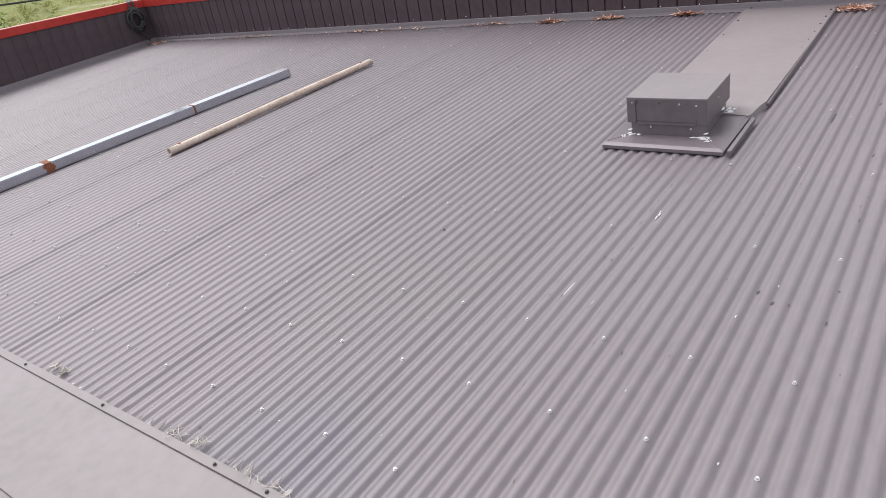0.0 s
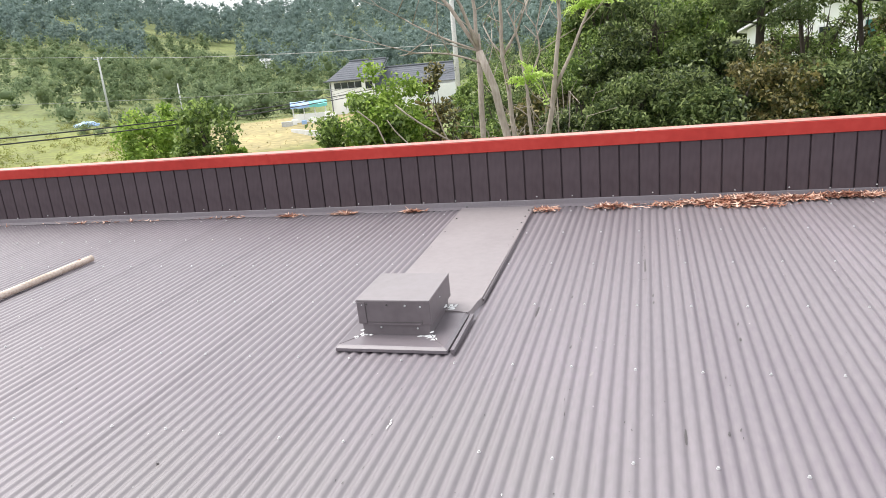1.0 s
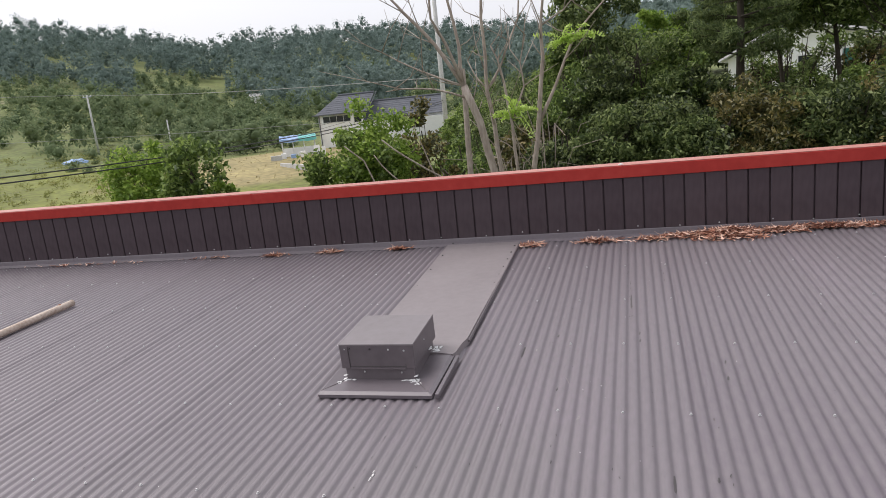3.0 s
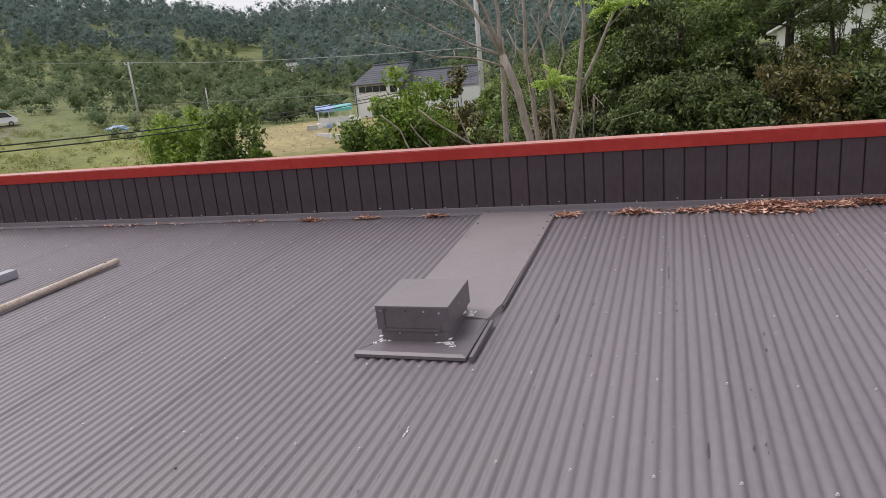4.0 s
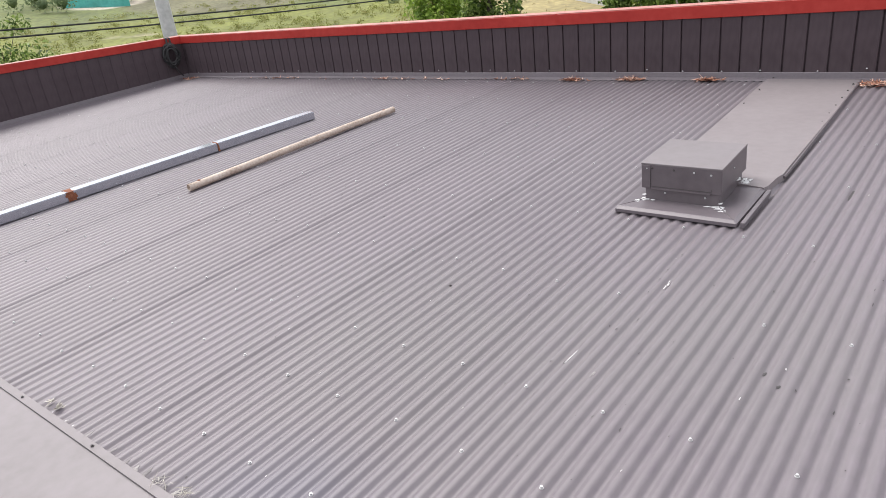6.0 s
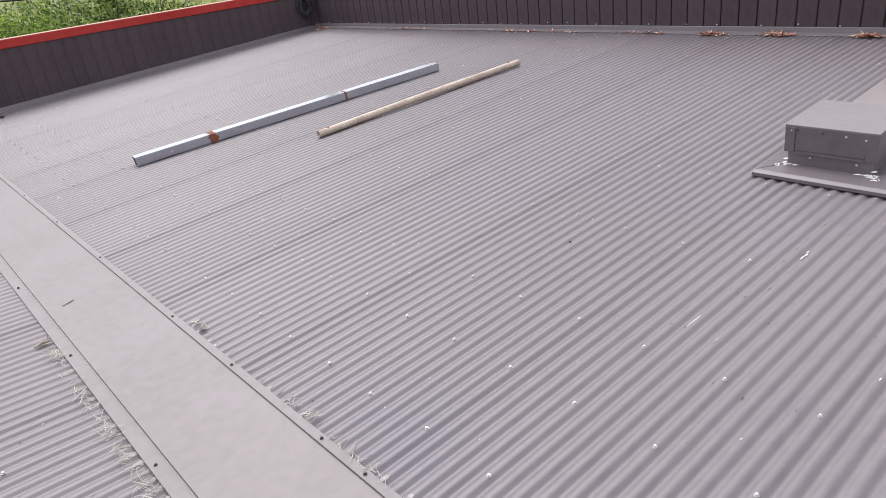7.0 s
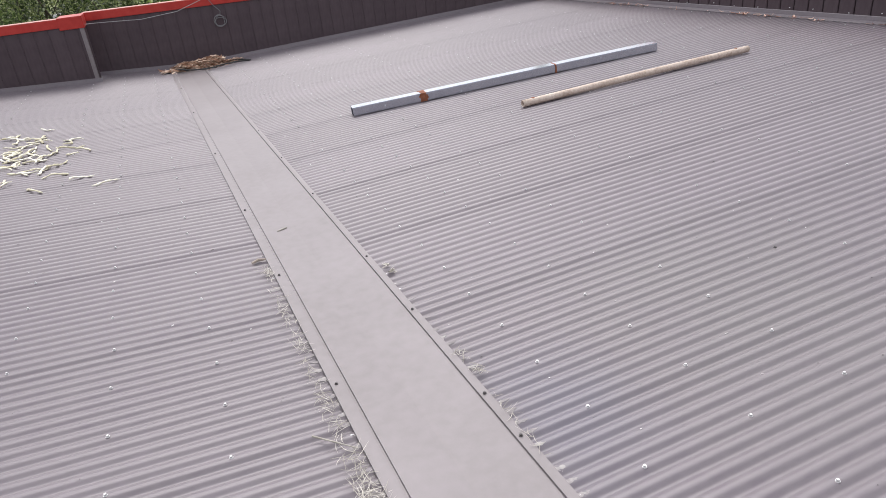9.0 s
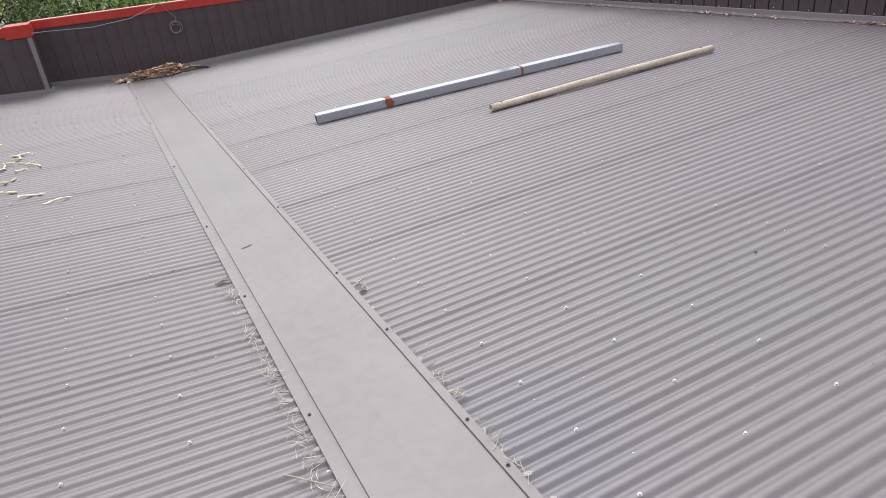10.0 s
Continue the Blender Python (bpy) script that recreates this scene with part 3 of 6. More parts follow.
# ---- the roof ventilator and its flashing ----
def roof_vent():
    v = tagged(empty("roof_vent", NORTH), "boxy brown-grey sheet-metal roof vent on a flat apron", "vent")
    ax0, ax1, ay0, ay1 = 0.0, 0.642, 2.845, 3.5
    nx0, nx1, ny0, ny1 = 0.086, 0.496, 3.047, 3.44
    bm = bmesh.new()
    ring = [[(ax0 - 0.004, ay0 - 0.004, 0.004), (ax1, ay0, 0.004), (ax1 + 0.012, ay1, 0.006), (ax0 - 0.004, ay1, 0.006)],
            [(ax0 - 0.004, ay0 - 0.004, 0.022), (ax1, ay0, 0.022), (ax1 + 0.012, ay1, 0.02), (ax0 - 0.004, ay1, 0.02)],
            [(ax0 + 0.004, ay0 + 0.022, 0.032), (ax1 - 0.02, ay0 + 0.022, 0.032), (ax1 - 0.01, ay1, 0.03), (ax0 + 0.006, ay1, 0.03)],
            [(nx0, ny0, 0.012), (nx1, ny0, 0.012), (nx1, ny1, 0.02), (nx0, ny1, 0.02)]]
    rings = [[bm.verts.new(p) for p in r] for r in ring]
    for u, w in zip(rings, rings[1:]):
        for k in range(4):
            bm.faces.new((u[k], u[(k + 1) % 4], w[(k + 1) % 4], w[k]))
    part("apron", bm, M_APRON, v, "folded sheet-metal apron")
    # raised side channel along the east edge of the apron
    part("edge_channel", box((ax1 - 0.014, ay0 + 0.012, 0.004), (ax1 + 0.008, ay1 - 0.17, 0.03), 0.004), M_APRON, v, m=pose(0, 0, 0, 0, 0, -0.6))
    for p, q in (((0.004, 2.872, 0.03), (0.088, 3.046, 0.014)), ((0.618, 2.872, 0.03), (0.494, 3.046, 0.014)), ((0.61, 3.36, 0.03), (0.494, 3.4, 0.02))):
        part("hip_fold", tube([p, q], 0.0035, 6), M_VENT, v)
    part("neck", box((nx0, ny0, 0.0), (nx1, ny1, 0.13), 0.004), M_VENT, v)
    bm = bmesh.new()
    hx0, hx1, hy0, hy1, z0, z1 = 0.066, 0.506, 3.042, 3.478, 0.08, 0.224
    add_box(bm, (hx0, hy0, z0), (hx1, hy1, z1), 0.004)
    hood = part("hood", bm, M_VENT, v, "box-shaped sheet-metal hood")
    # lid uses the paler flashing colour to imitate sky light on its top
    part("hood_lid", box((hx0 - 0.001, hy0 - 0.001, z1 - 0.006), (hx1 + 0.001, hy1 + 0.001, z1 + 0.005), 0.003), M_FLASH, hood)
    part("fold", box((hx0 + 0.004, hy0 - 0.005, z0 + 0.006), (hx0 + 0.052, hy0 + 0.001, z1 - 0.008), 0.001), M_VENT, hood)
    part("hem", box((hx0 + 0.056, hy0 - 0.004, z0 - 0.004), (hx1 - 0.06, hy0 + 0.002, z0 + 0.004), 0.001), M_VENT, hood)
    for lo, hi in (((hx0 + 0.052, hy0 - 0.0012, z0 + 0.008), (hx0 + 0.055, hy0 + 0.002, z1 - 0.03)), ((hx0 + 0.052, hy0 - 0.0012, z0 + 0.012), (hx1 - 0.055, hy0 + 0.002, z0 + 0.015)), ((hx1 - 0.055, hy0 - 0.0012, z0 + 0.004), (hx1 - 0.052, hy0 + 0.002, z0 + 0.03))):
        part("seam", box(lo, hi), M_SCREW_DARK, hood, "dark folded seam")
    for x, z, me in ((0.1, 0.2, SCREW), (0.128, 0.203, SCREW_DARK), (0.25, 0.2, SCREW_DARK), (0.36, 0.196, SCREW), (0.45, 0.19, SCREW)):
        obj("screw", me, hood, m=Matrix.Translation((x, hy0 - 0.001, z)) @ pose(0, 0, 0, 90, 0, 0) @ Matrix.Scale(0.85, 4))
    for x, z in ((0.2, 0.06), (0.42, 0.056)):
        obj("screw", SCREW, v, m=Matrix.Translation((x, ny0 - 0.001, z)) @ pose(0, 0, 0, 90, 0, 0) @ Matrix.Scale(0.85, 4))
    obj("screw", SCREW, hood, m=Matrix.Translation((hx1 + 0.001, 3.24, 0.17)) @ pose(0, 0, 0, 0, 90, 0) @ Matrix.Scale(0.6, 4))
    # smeared sealant: lumpy, torn-looking beads at the corners of the neck
    rs = random.Random(77)
    bm = bmesh.new()
    for k, (x, y, z, dx, dy, n) in enumerate(((0.505, 3.025, 0.015, 0.04, 0.035, 26), (0.53, 2.98, 0.018, 0.035, 0.05, 20), (0.5, 3.044, 0.035, 0.006, 0.004, 8), (0.455, 3.036, 0.014, 0.05, 0.008, 9), (0.078, 3.035, 0.015, 0.02, 0.035, 20), (0.082, 3.042, 0.04, 0.006, 0.005, 8), (0.12, 3.036, 0.013, 0.05, 0.006, 7), (0.05, 2.99, 0.02, 0.035, 0.02, 6),
                                              (0.53, 3.4, 0.036, 0.035, 0.06, 26), (0.5, 3.36, 0.06, 0.004, 0.04, 10))):
        for q in range(int(n * 1.7)):
            w = bmesh.ops.create_icosphere(bm, subdivisions=2, radius=1)["verts"]
            c = Vector((x + rs.uniform(-0.6, 0.6) * dx, y + rs.uniform(-0.6, 0.6) * dy, z))
            r0, st, an = rs.uniform(0.002, 0.0065), rs.uniform(1.1, 3.2), math.atan2(dy, dx) + rs.gauss(0.2, 0.7)
            for u in w:
                d = 1 + 0.5 * noise.noise(u.co * 2.5 + Vector((k * 7 + q, 0, 0)))
                px, py = u.co.x * r0 * st * d, u.co.y * r0 * d
                u.co = c + Vector((px * math.cos(an) - py * math.sin(an), px * math.sin(an) + py * math.cos(an), u.co.z * r0 * 0.45 * d))
    tagged(part("sealant", bm, M_SILICONE, v, "smeared white sealant", smooth=True), "smeared white sealant", kind="stuff")
    return v


def vent_flashing():
    """Flat sheet that runs from the vent up to the parapet."""
    f = tagged(empty("vent_flashing", NORTH), "flat brown-grey steel sheet between roof vent and parapet", "flashing")
    bm = bmesh.new()
    z = 0.034
    outline = [(0.03, 3.44), (0.6, 3.34), (0.642, 3.33), (0.655, 3.36), (0.668, 3.5), (0.683, 3.56), (0.708, 5.86), (0.002, 5.86)]
    top = [bm.verts.new((x, y, z if y < 3.6 else 0.012)) for x, y in outline]
    low = [bm.verts.new((x + (0.006 if x > 0.5 else -0.006), y, -0.006)) for x, y in outline]
    bm.faces.new(top)
    for i in range(len(outline)):
        j = (i + 1) % len(outline)
        bm.faces.new((top[i], low[i], low[j], top[j]))
    part("sheet", bm, M_SHEET, f)
    part("edge_fold", tube([(0.69, 3.56, 0.016), (0.7, 4.6, 0.014), (0.71, 5.84, 0.014)], 0.009, 6), M_VENT, f)
    for i in range(11):
        y = 3.6 + i * 0.21
        obj("screw", SCREW_DARK, f, m=Matrix.Translation((0.655 + 0.01 * (y - 3.5), y, 0.03 if y < 3.6 else 0.013)) @ Matrix.Scale(1.3, 4))
        if i % 2:
            obj("screw", SCREW_DARK, f, m=Matrix.Translation((0.045, y + 0.4, 0.013)) @ Matrix.Scale(1.3, 4))
    return f


roof_vent()
vent_flashing()


# ---- steel lying on the roof ----
def channel_beam():
    a, b = Vector((-4.365, 0.985, 0)), Vector((-3.97, 4.07, 0))
    d = b - a
    L = d.length
    yaw = math.degrees(math.atan2(d.y, d.x))
    m = NORTH @ Matrix.Translation(a) @ pose(0, 0, 0.002, 0, 0, yaw)
    t = tagged(empty("steel_beam", m), "galvanised steel box channel with rusty welds lying on the roof", "steel beam")
    w, h, s = 0.058, 0.076, 0.004

    def section(x0, x1, dy, tilt, label):
        bm = bmesh.new()
        out = [(-w, 0), (w, 0), (w, h), (-w, h)]
        inn = [(-w + s, s), (w - s, s), (w - s, h - s), (-w + s, h - s)]
        va = [[bm.verts.new((x0, y + dy, z)) for y, z in q] for q in (out, inn)]
        vb = [[bm.verts.new((x1, y + dy + tilt, z)) for y, z in q] for q in (out, inn)]
        for k in range(4):
            j = (k + 1) % 4
            bm.faces.new((va[0][k], va[0][j], vb[0][j], vb[0][k]))
            bm.faces.new((va[1][k], vb[1][k], vb[1][j], va[1][j]))
            bm.faces.new((va[0][k], va[1][k], va[1][j], va[0][j]))
            bm.faces.new((vb[0][k], vb[0][j], vb[1][j], vb[1][k]))
        edges = [e for e in bm.edges if abs(e.verts[0].co.x - e.verts[1].co.x) > 0.2 and min(abs(e.verts[0].co.z), abs(e.verts[0].co.z - h)) < 1e-4]
        bmesh.ops.bevel(bm, geom=edges, offset=0.006, segments=2, affect="EDGES")
        return part("channel", bm, M_GALV, t, label)
    section(0, L * 0.645, 0, 0.004, "")
    section(L * 0.647, L, 0.006, -0.004, "")
    # rusty weld patches
    for x0, x1, g in ((L * 0.208, L * 0.226, 0.0012), (L * 0.644, L * 0.648, 0.0015)):
        bm = bmesh.new()
        n = 9
        for k in range(n):
            q0, q1 = x0 + (x1 - x0) * rng.uniform(-0.35, 0.2), x1 + (x1 - x0) * rng.uniform(-0.2, 0.35)
            if k < 5:
                u0, u1 = -w - g + (2 * w + 2 * g) * k / 5, -w - g + (2 * w + 2 * g) * (k + 1) / 5
                bm.faces.new([bm.verts.new(p) for p in ((q0, u0, h + g), (q1, u0, h + g), (q1, u1, h + g), (q0, u1, h + g))])
            else:
                u0, u1 = (h + g) * (k - 5) / 4, (h + g) * (k - 4) / 4
                bm.faces.new([bm.verts.new(p) for p in ((q0, -w - g, u0), (q1, -w - g, u0), (q1, -w - g, u1), (q0, -w - g, u1))])
        part("rust_patch", bm, M_RUST, t, "orange-brown rusty weld")
    return t


def steel_pipe():
    a, b = Vector((-3.27, 2.15, 0)), Vector((-3.12, 4.425, 0))
    d = b - a
    yaw = math.degrees(math.atan2(d.y, d.x))
    m = NORTH @ Matrix.Translation(a) @ pose(0, 0, 0.0305, 0, 0, yaw)
    t = tagged(empty("steel_pipe", m), "weathered rusty-beige steel pipe lying on the roof", "pipe")
    L, r = d.length, 0.0295
    bm = bmesh.new()
    n, k = 20, 16
    rings = []
    for x, q in [(0.05, r - 0.005), (0, r - 0.005), (0, r)] + [(L * i / n, r) for i in range(1, n)] + [(L, r), (L, r - 0.005), (L - 0.05, r - 0.005)]:
        rings.append([bm.verts.new((x, q * math.cos(2 * math.pi * j / k), q * math.sin(2 * math.pi * j / k) + 0.004 * math.sin(3 * x / L))) for j in range(k)])
    for u, v in zip(rings, rings[1:]):
        for j in range(k):
            bm.faces.new((u[j], u[(j + 1) % k], v[(j + 1) % k], v[j]))
    part("tube", bm, M_PIPE, t, smooth=True)
    for x in (0.1, L - 0.13):
        bm = bmesh.new()
        bmesh.ops.create_cone(bm, cap_ends=True, segments=14, radius1=0.016, radius2=0.013, depth=0.006)
        part("bolt_hole", bm, M_RUST, t, "dark rusty hole", m=Matrix.Translation((x, 0.004, r)))
    for x, s in ((0.62 * L, 0.025), (0.66 * L, 0.018)):
        bm = tube([(x - s, 0, 0.003), (x + s, 0, 0.003)], r + 0.0012, 16, False)
        part("rust_band", bm, M_PIPE, t)
    return t


channel_beam()
steel_pipe()


# ---- leaf and stalk litter ----
def strips(rand, spots, length, width, curl):
    """Curled strips: spots gives (place, normal spread) for each."""
    verts, faces = [], []
    for p, lift in spots:
        yaw, L, w = rand.uniform(0, 2 * math.pi), rand.uniform(*length), rand.uniform(*width)
        cu, side, roll = rand.uniform(-curl, curl) * 0.5, rand.uniform(-curl, curl), rand.uniform(-0.55, 0.55)
        m = Matrix.Translation(p) @ Euler((roll, rand.uniform(-lift, lift), yaw)).to_matrix().to_4x4()
        k = len(verts)
        n = 4
        for i in range(n + 1):
            f = i / n - 0.5
            ww = w * (1 - (2 * f) ** 2 * 0.8) / 2
            c = Vector((f * L, side * L * f * f * 2, abs(cu) * L * f * f * 2))
            verts += [m @ (c + Vector((0, -ww, ww * 0.5))), m @ (c + Vector((0, 0, 0))), m @ (c + Vector((0, ww, ww * 0.5)))]
        for i in range(n):
            a = k + i * 3
            faces += [(a, a + 3, a + 4, a + 1), (a + 1, a + 4, a + 5, a + 2)]
    return verts, faces


def litter(name, label, base, piles, mat, length=(0.05, 0.11), width=(0.012, 0.028), curl=0.9, seed=1):
    rand = random.Random(seed)
    spots = []
    for cx, cy, rx, ry, h, n in piles:
        for _ in range(n):
            u, v = rand.gauss(0, 0.45), rand.gauss(0, 0.45)
            z = h * max(0, 1 - (u * u + v * v) * 0.8) * rand.random() * 0.8
            y = min(cy + v * ry, YN - 0.05 + SKEW * cx) if base is NORTH else cy + v * ry
            spots.append((base @ Vector((cx + u * rx, y, 0.006 + z)), 0.18))
    v, f = strips(rand, spots, length, width, curl)
    return tagged(obj(name, mesh_of(name, v, f, mat)), label, "leaf litter", kind="stuff")


NY = 5.83
litter("leaf_litter", "drift of brown curled dead leaves along the parapet foot", NORTH, [
    (2.52, NY - 0.04, 0.3, 0.16, 0.07, 620), (2.15, NY - 0.03, 0.36, 0.08, 0.03, 200), (1.88, NY - 0.08, 0.16, 0.06, 0.02, 60), (2.9, NY + 0.02, 0.3, 0.08, 0.03, 210), (3.3, NY + 0.05, 0.4, 0.06, 0.04, 280), (3.9, NY + 0.05, 0.6, 0.07, 0.035, 300),
    (4.9, NY + 0.03, 0.8, 0.07, 0.04, 160), (1.4, NY - 0.07, 0.2, 0.06, 0.025, 120), (0.82, NY - 0.11, 0.12, 0.08, 0.02, 75), (-0.48, NY - 0.02, 0.13, 0.045, 0.02, 65), (-1.22, NY - 0.03, 0.16, 0.045, 0.02, 60), (-1.85, NY - 0.05, 0.13, 0.045, 0.02, 50), (-2.6, NY - 0.04, 0.5, 0.04, 0.01, 22), (-4.2, NY - 0.08, 0.9, 0.05, 0.01, 30), (-6.4, NY - 0.1, 0.9, 0.06, 0.01, 22), (-8.75, NY - 0.22, 0.15, 0.1, 0.02, 26)], M_DEADLEAF, length=(0.045, 0.11), width=(0.009, 0.021), curl=1.1, seed=3)
litter("leaf_heap", "heap of dry brown leaves and twigs at the valley end", SOUTH, [
    (-9.12, -0.12, 0.14, 0.28, 0.14, 420), (-9.1, 0.2, 0.16, 0.34, 0.2, 560), (-9.1, 0.55, 0.14, 0.22, 0.1, 220), (-9.02, -0.4, 0.14, 0.12, 0.03, 60)], M_HEAP, length=(0.06, 0.12), width=(0.018, 0.042), seed=5)
litter("leaf_scrap", "few curled brown leaves caught beside the valley flashing", NORTH, [(-1.34, 0.262, 0.02, 0.015, 0.008, 6), (-1.26, 0.262, 0.03, 0.015, 0.008, 8)], M_DEADLEAF, length=(0.02, 0.045), width=(0.008, 0.015), seed=6)
bpy.data.objects["leaf_scrap"].data.materials[0] = M_STRAW


def straw(name, label, base, tufts, seed, length):
    rand = random.Random(seed)
    spots = []
    for cx, cy, rx, ry, n in tufts:
        for _ in range(n):
            spots.append((base @ Vector((cx + rand.gauss(0, 0.5) * rx, cy + rand.gauss(0, 0.5) * ry, 0.005 + rand.random() * 0.02)), 0.25))
    v, f = strips(rand, spots, length, (0.0012, 0.003), 0.3)
    return tagged(obj(name, mesh_of(name, v, f, M_STRAW)), label, "dry grass", kind="stuff")


straw("dry_grass", "wisps of dry straw caught under the south flashing edge", SOUTH,
      [(0.02, -0.285, 0.16, 0.045, 110), (0.12, -0.27, 0.1, 0.03, 50), (-0.35, -0.285, 0.25, 0.03, 60), (-0.8, -0.29, 0.35, 0.03, 60), (-1.2, -0.295, 0.3, 0.03, 40), (-1.6, -0.29, 0.07, 0.03, 45), (0.5, -0.27, 0.3, 0.03, 50)], 8, (0.025, 0.095))
straw("dry_grass", "wisps of pale straw caught beside the north flashing edge", NORTH,
      [(-0.32, 0.27, 0.07, 0.025, 26), (-0.45, 0.255, 0.05, 0.02, 10), (-0.08, 0.25, 0.1, 0.015, 12), (0.1, 0.255, 0.1, 0.015, 10)], 9, (0.02, 0.08))
part("twig", tube([SOUTH @ Vector((-0.27, -0.375, 0.012)), SOUTH @ Vector((-0.2, -0.315, 0.018)), SOUTH @ Vector((-0.14, -0.255, 0.016))], [0.004, 0.003, 0.002], 6), M_STRAW)
tagged(bpy.data.objects["twig"], "thin dry bent twig lying on the roof", "twig")
part("twig", tube([SOUTH @ Vector((-1.77, -0.345, 0.008)), SOUTH @ Vector((-1.785, -0.31, 0.012)), SOUTH @ Vector((-1.775, -0.272, 0.012))], [0.006, 0.008, 0.004], 6), M_BARK)
tagged(bpy.data.objects["twig.001"], "short dark piece of bark beside the valley flashing", "twig")
part("twig", tube([Vector((-2.142, -0.141, 0.0145)), Vector((-2.153, -0.112, 0.0165)), Vector((-2.17, -0.082, 0.014))], [0.0035, 0.0045, 0.003], 6), M_STRAW)
tagged(bpy.data.objects["twig.002"], "short pale twig lying on the valley flashing", "twig")
# pale flakes on the sheets
bm = box((0.546, 2.135, -0.002), (0.551, 2.165, 0.002), 0.001)
add_box(bm, (0.548, 2.17, -0.003), (0.556, 2.19, 0.001), 0.001)
add_box(bm, (0.545, 2.195, -0.002), (0.549, 2.215, 0.002), 0.001)
part("paint_flake", bm, M_FLECK)
tagged(bpy.data.objects["paint_flake"], "small pale flake stuck on the corrugated roof", "flake")
bpy.data.objects["paint_flake"].matrix_basis = NORTH


def streak(label, a, b, width, mat):
    """A scraped mark or chip on the north slope from a to b, following the waves."""
    bm = bmesh.new()
    rows = []
    for i in range(7):
        f = i / 6
        x, y = a[0] + (b[0] - a[0]) * f, a[1] + (b[1] - a[1]) * f
        w = width * (0.35 + 0.65 * math.sin(math.pi * (0.1 + 0.8 * f))) * rng.uniform(0.7, 1.2) / 2
        rows.append([bm.verts.new((px, y, wave_z(px - rake(y)) + dz)) for px, dz in ((x - w, 0.0012), (x, 0.0028), (x + w, 0.0012))])
    for u, v in zip(rows, rows[1:]):
        bm.faces.new((u[0], u[1], v[1], v[0]))
        bm.faces.new((u[1], u[2], v[2], v[1]))
    tagged(part("roof_mark", bm, mat, m=NORTH), label, "mark")


streak("long pale scrape on the corrugated roof", (0.426, 1.459), (0.432, 1.556), 0.006, M_FLECK)
streak("small pale chip lying on the corrugated roof", (0.549, 1.428), (0.553, 1.465), 0.012, M_SILT)
streak("pale dropping smeared on the corrugated roof", (1.395, 2.69), (1.405, 2.725), 0.014, M_SILT)
streak("pale forked scrap on the corrugated roof", (1.315, 3.11), (1.34, 3.05), 0.01, M_SILT)
for xa, ya, yb in ((1.675, 4.11, 4.36), (1.041, 3.38, 3.52), (1.711, 3.69, 3.73), (1.711, 3.585, 3.62), (2.12, 3.11, 3.15), (2.133, 3.295, 3.325), (1.793, 2.17, 2.28), (1.275, 2.975, 3.01), (1.957, 2.235, 2.27), (1.229, 3.66, 3.7), (1.068, 1.715, 1.74), (1.126, 1.665, 1.685)):
    streak("dark crumb of moss caught on the corrugated roof", (xa, ya), (xa + 0.004, yb), 0.011, M_SCREW_DARK)


def stalk_shapes():
    rand = random.Random(12)
    out = []
    for s in range(14):
        L, n = rand.uniform(0.12, 0.36), 9
        bend, wob = rand.choice((-2.6, -1.2, -0.4, 0.5, 1.4, 2.8)) * rand.uniform(0.7, 1.2), rand.uniform(0, 6)
        pts = []
        ang = 0.0
        p = Vector((0, 0, 0))
        for i in range(n):
            pts.append(p.copy())
            ang += bend / n + 0.42 * math.sin(wob + i * 1.7)
            p += Vector((math.cos(ang), math.sin(ang), 0.35 * math.sin(0.8 * i + wob))) * (L / n)
        bm = tube(pts, [0.005] + [0.0115 - 0.0008 * i + 0.0035 * math.sin(wob * 3 + i * 2.3) for i in range(n - 2)] + [0.004], 6)
        for v in bm.verts:
            v.co.z = v.co.z * 0.7
        low = min(v.co.z for v in bm.verts)
        for v in bm.verts:
            v.co.z -= low + 0.001
        me = bpy.data.meshes.new("plant_stalk")
        bm.to_mesh(me)
        bm.free()
        me.materials.append(M_STALK)
        me.polygons.foreach_set("use_smooth", [True] * len(me.polygons))
        out.append(me)
    return out


SHAPES = stalk_shapes()
rand = random.Random(21)
for i in range(76):
    while True:
        sx, sy = rand.gauss(-4.95, 0.6), rand.gauss(-1.85, 0.3)
        if -6.2 < sx < -3.9 and -3.0 < sy < -1.36:
            break
    ob = obj("plant_stalk", SHAPES[i % 14], m=SOUTH @ Matrix.Translation((sx, sy, 0.0)) @ pose(0, 0, 0, 0, 0, rand.uniform(0, 360)))
    tagged(ob, "pale dry curled plant stalk lying on the roof", "plant stalk", "stalks strewn on the roof")
tagged(obj("plant_stalk", SHAPES[2], m=SOUTH @ Matrix.Translation((-3.75, -1.2, 0)) @ pose(0, 0, 0, 0, 0, 65)), "pale dry plant stalk lying apart", "plant stalk", "stalks strewn on the roof")

# ---- cable, coil and corner fitting on the west parapet ----
bm = tube([(-8.9, -1.36, 0.83), (-9.28, -1.15, 0.8), (-9.285, -0.6, 0.77), (-9.285, -0.1, 0.81), (-9.285, 0.25, 0.92), (-9.32, 0.31, 0.97)], 0.0045, 6)
tagged(part("wire", bm, M_WIRE), "thin grey wire slung along under the coping", "wire")
pts = [(-9.31, 0.30, 0.965), (-9.28, 0.36, 0.93), (-9.28, 0.42, 0.83), (-9.29, 0.5, 0.74), (-9.29, 0.49, 0.7)]
pts += [(-9.285 + 0.004 * i / 8, 0.47 + (0.076 + 0.017 * math.sin(i * 0.23)) * math.cos(1.3 + i * 0.55), 0.6 + 0.012 * math.sin(i * 0.4) + (0.076 + 0.015 * math.cos(i * 0.31)) * math.sin(1.3 + i * 0.55)) for i in range(38)]
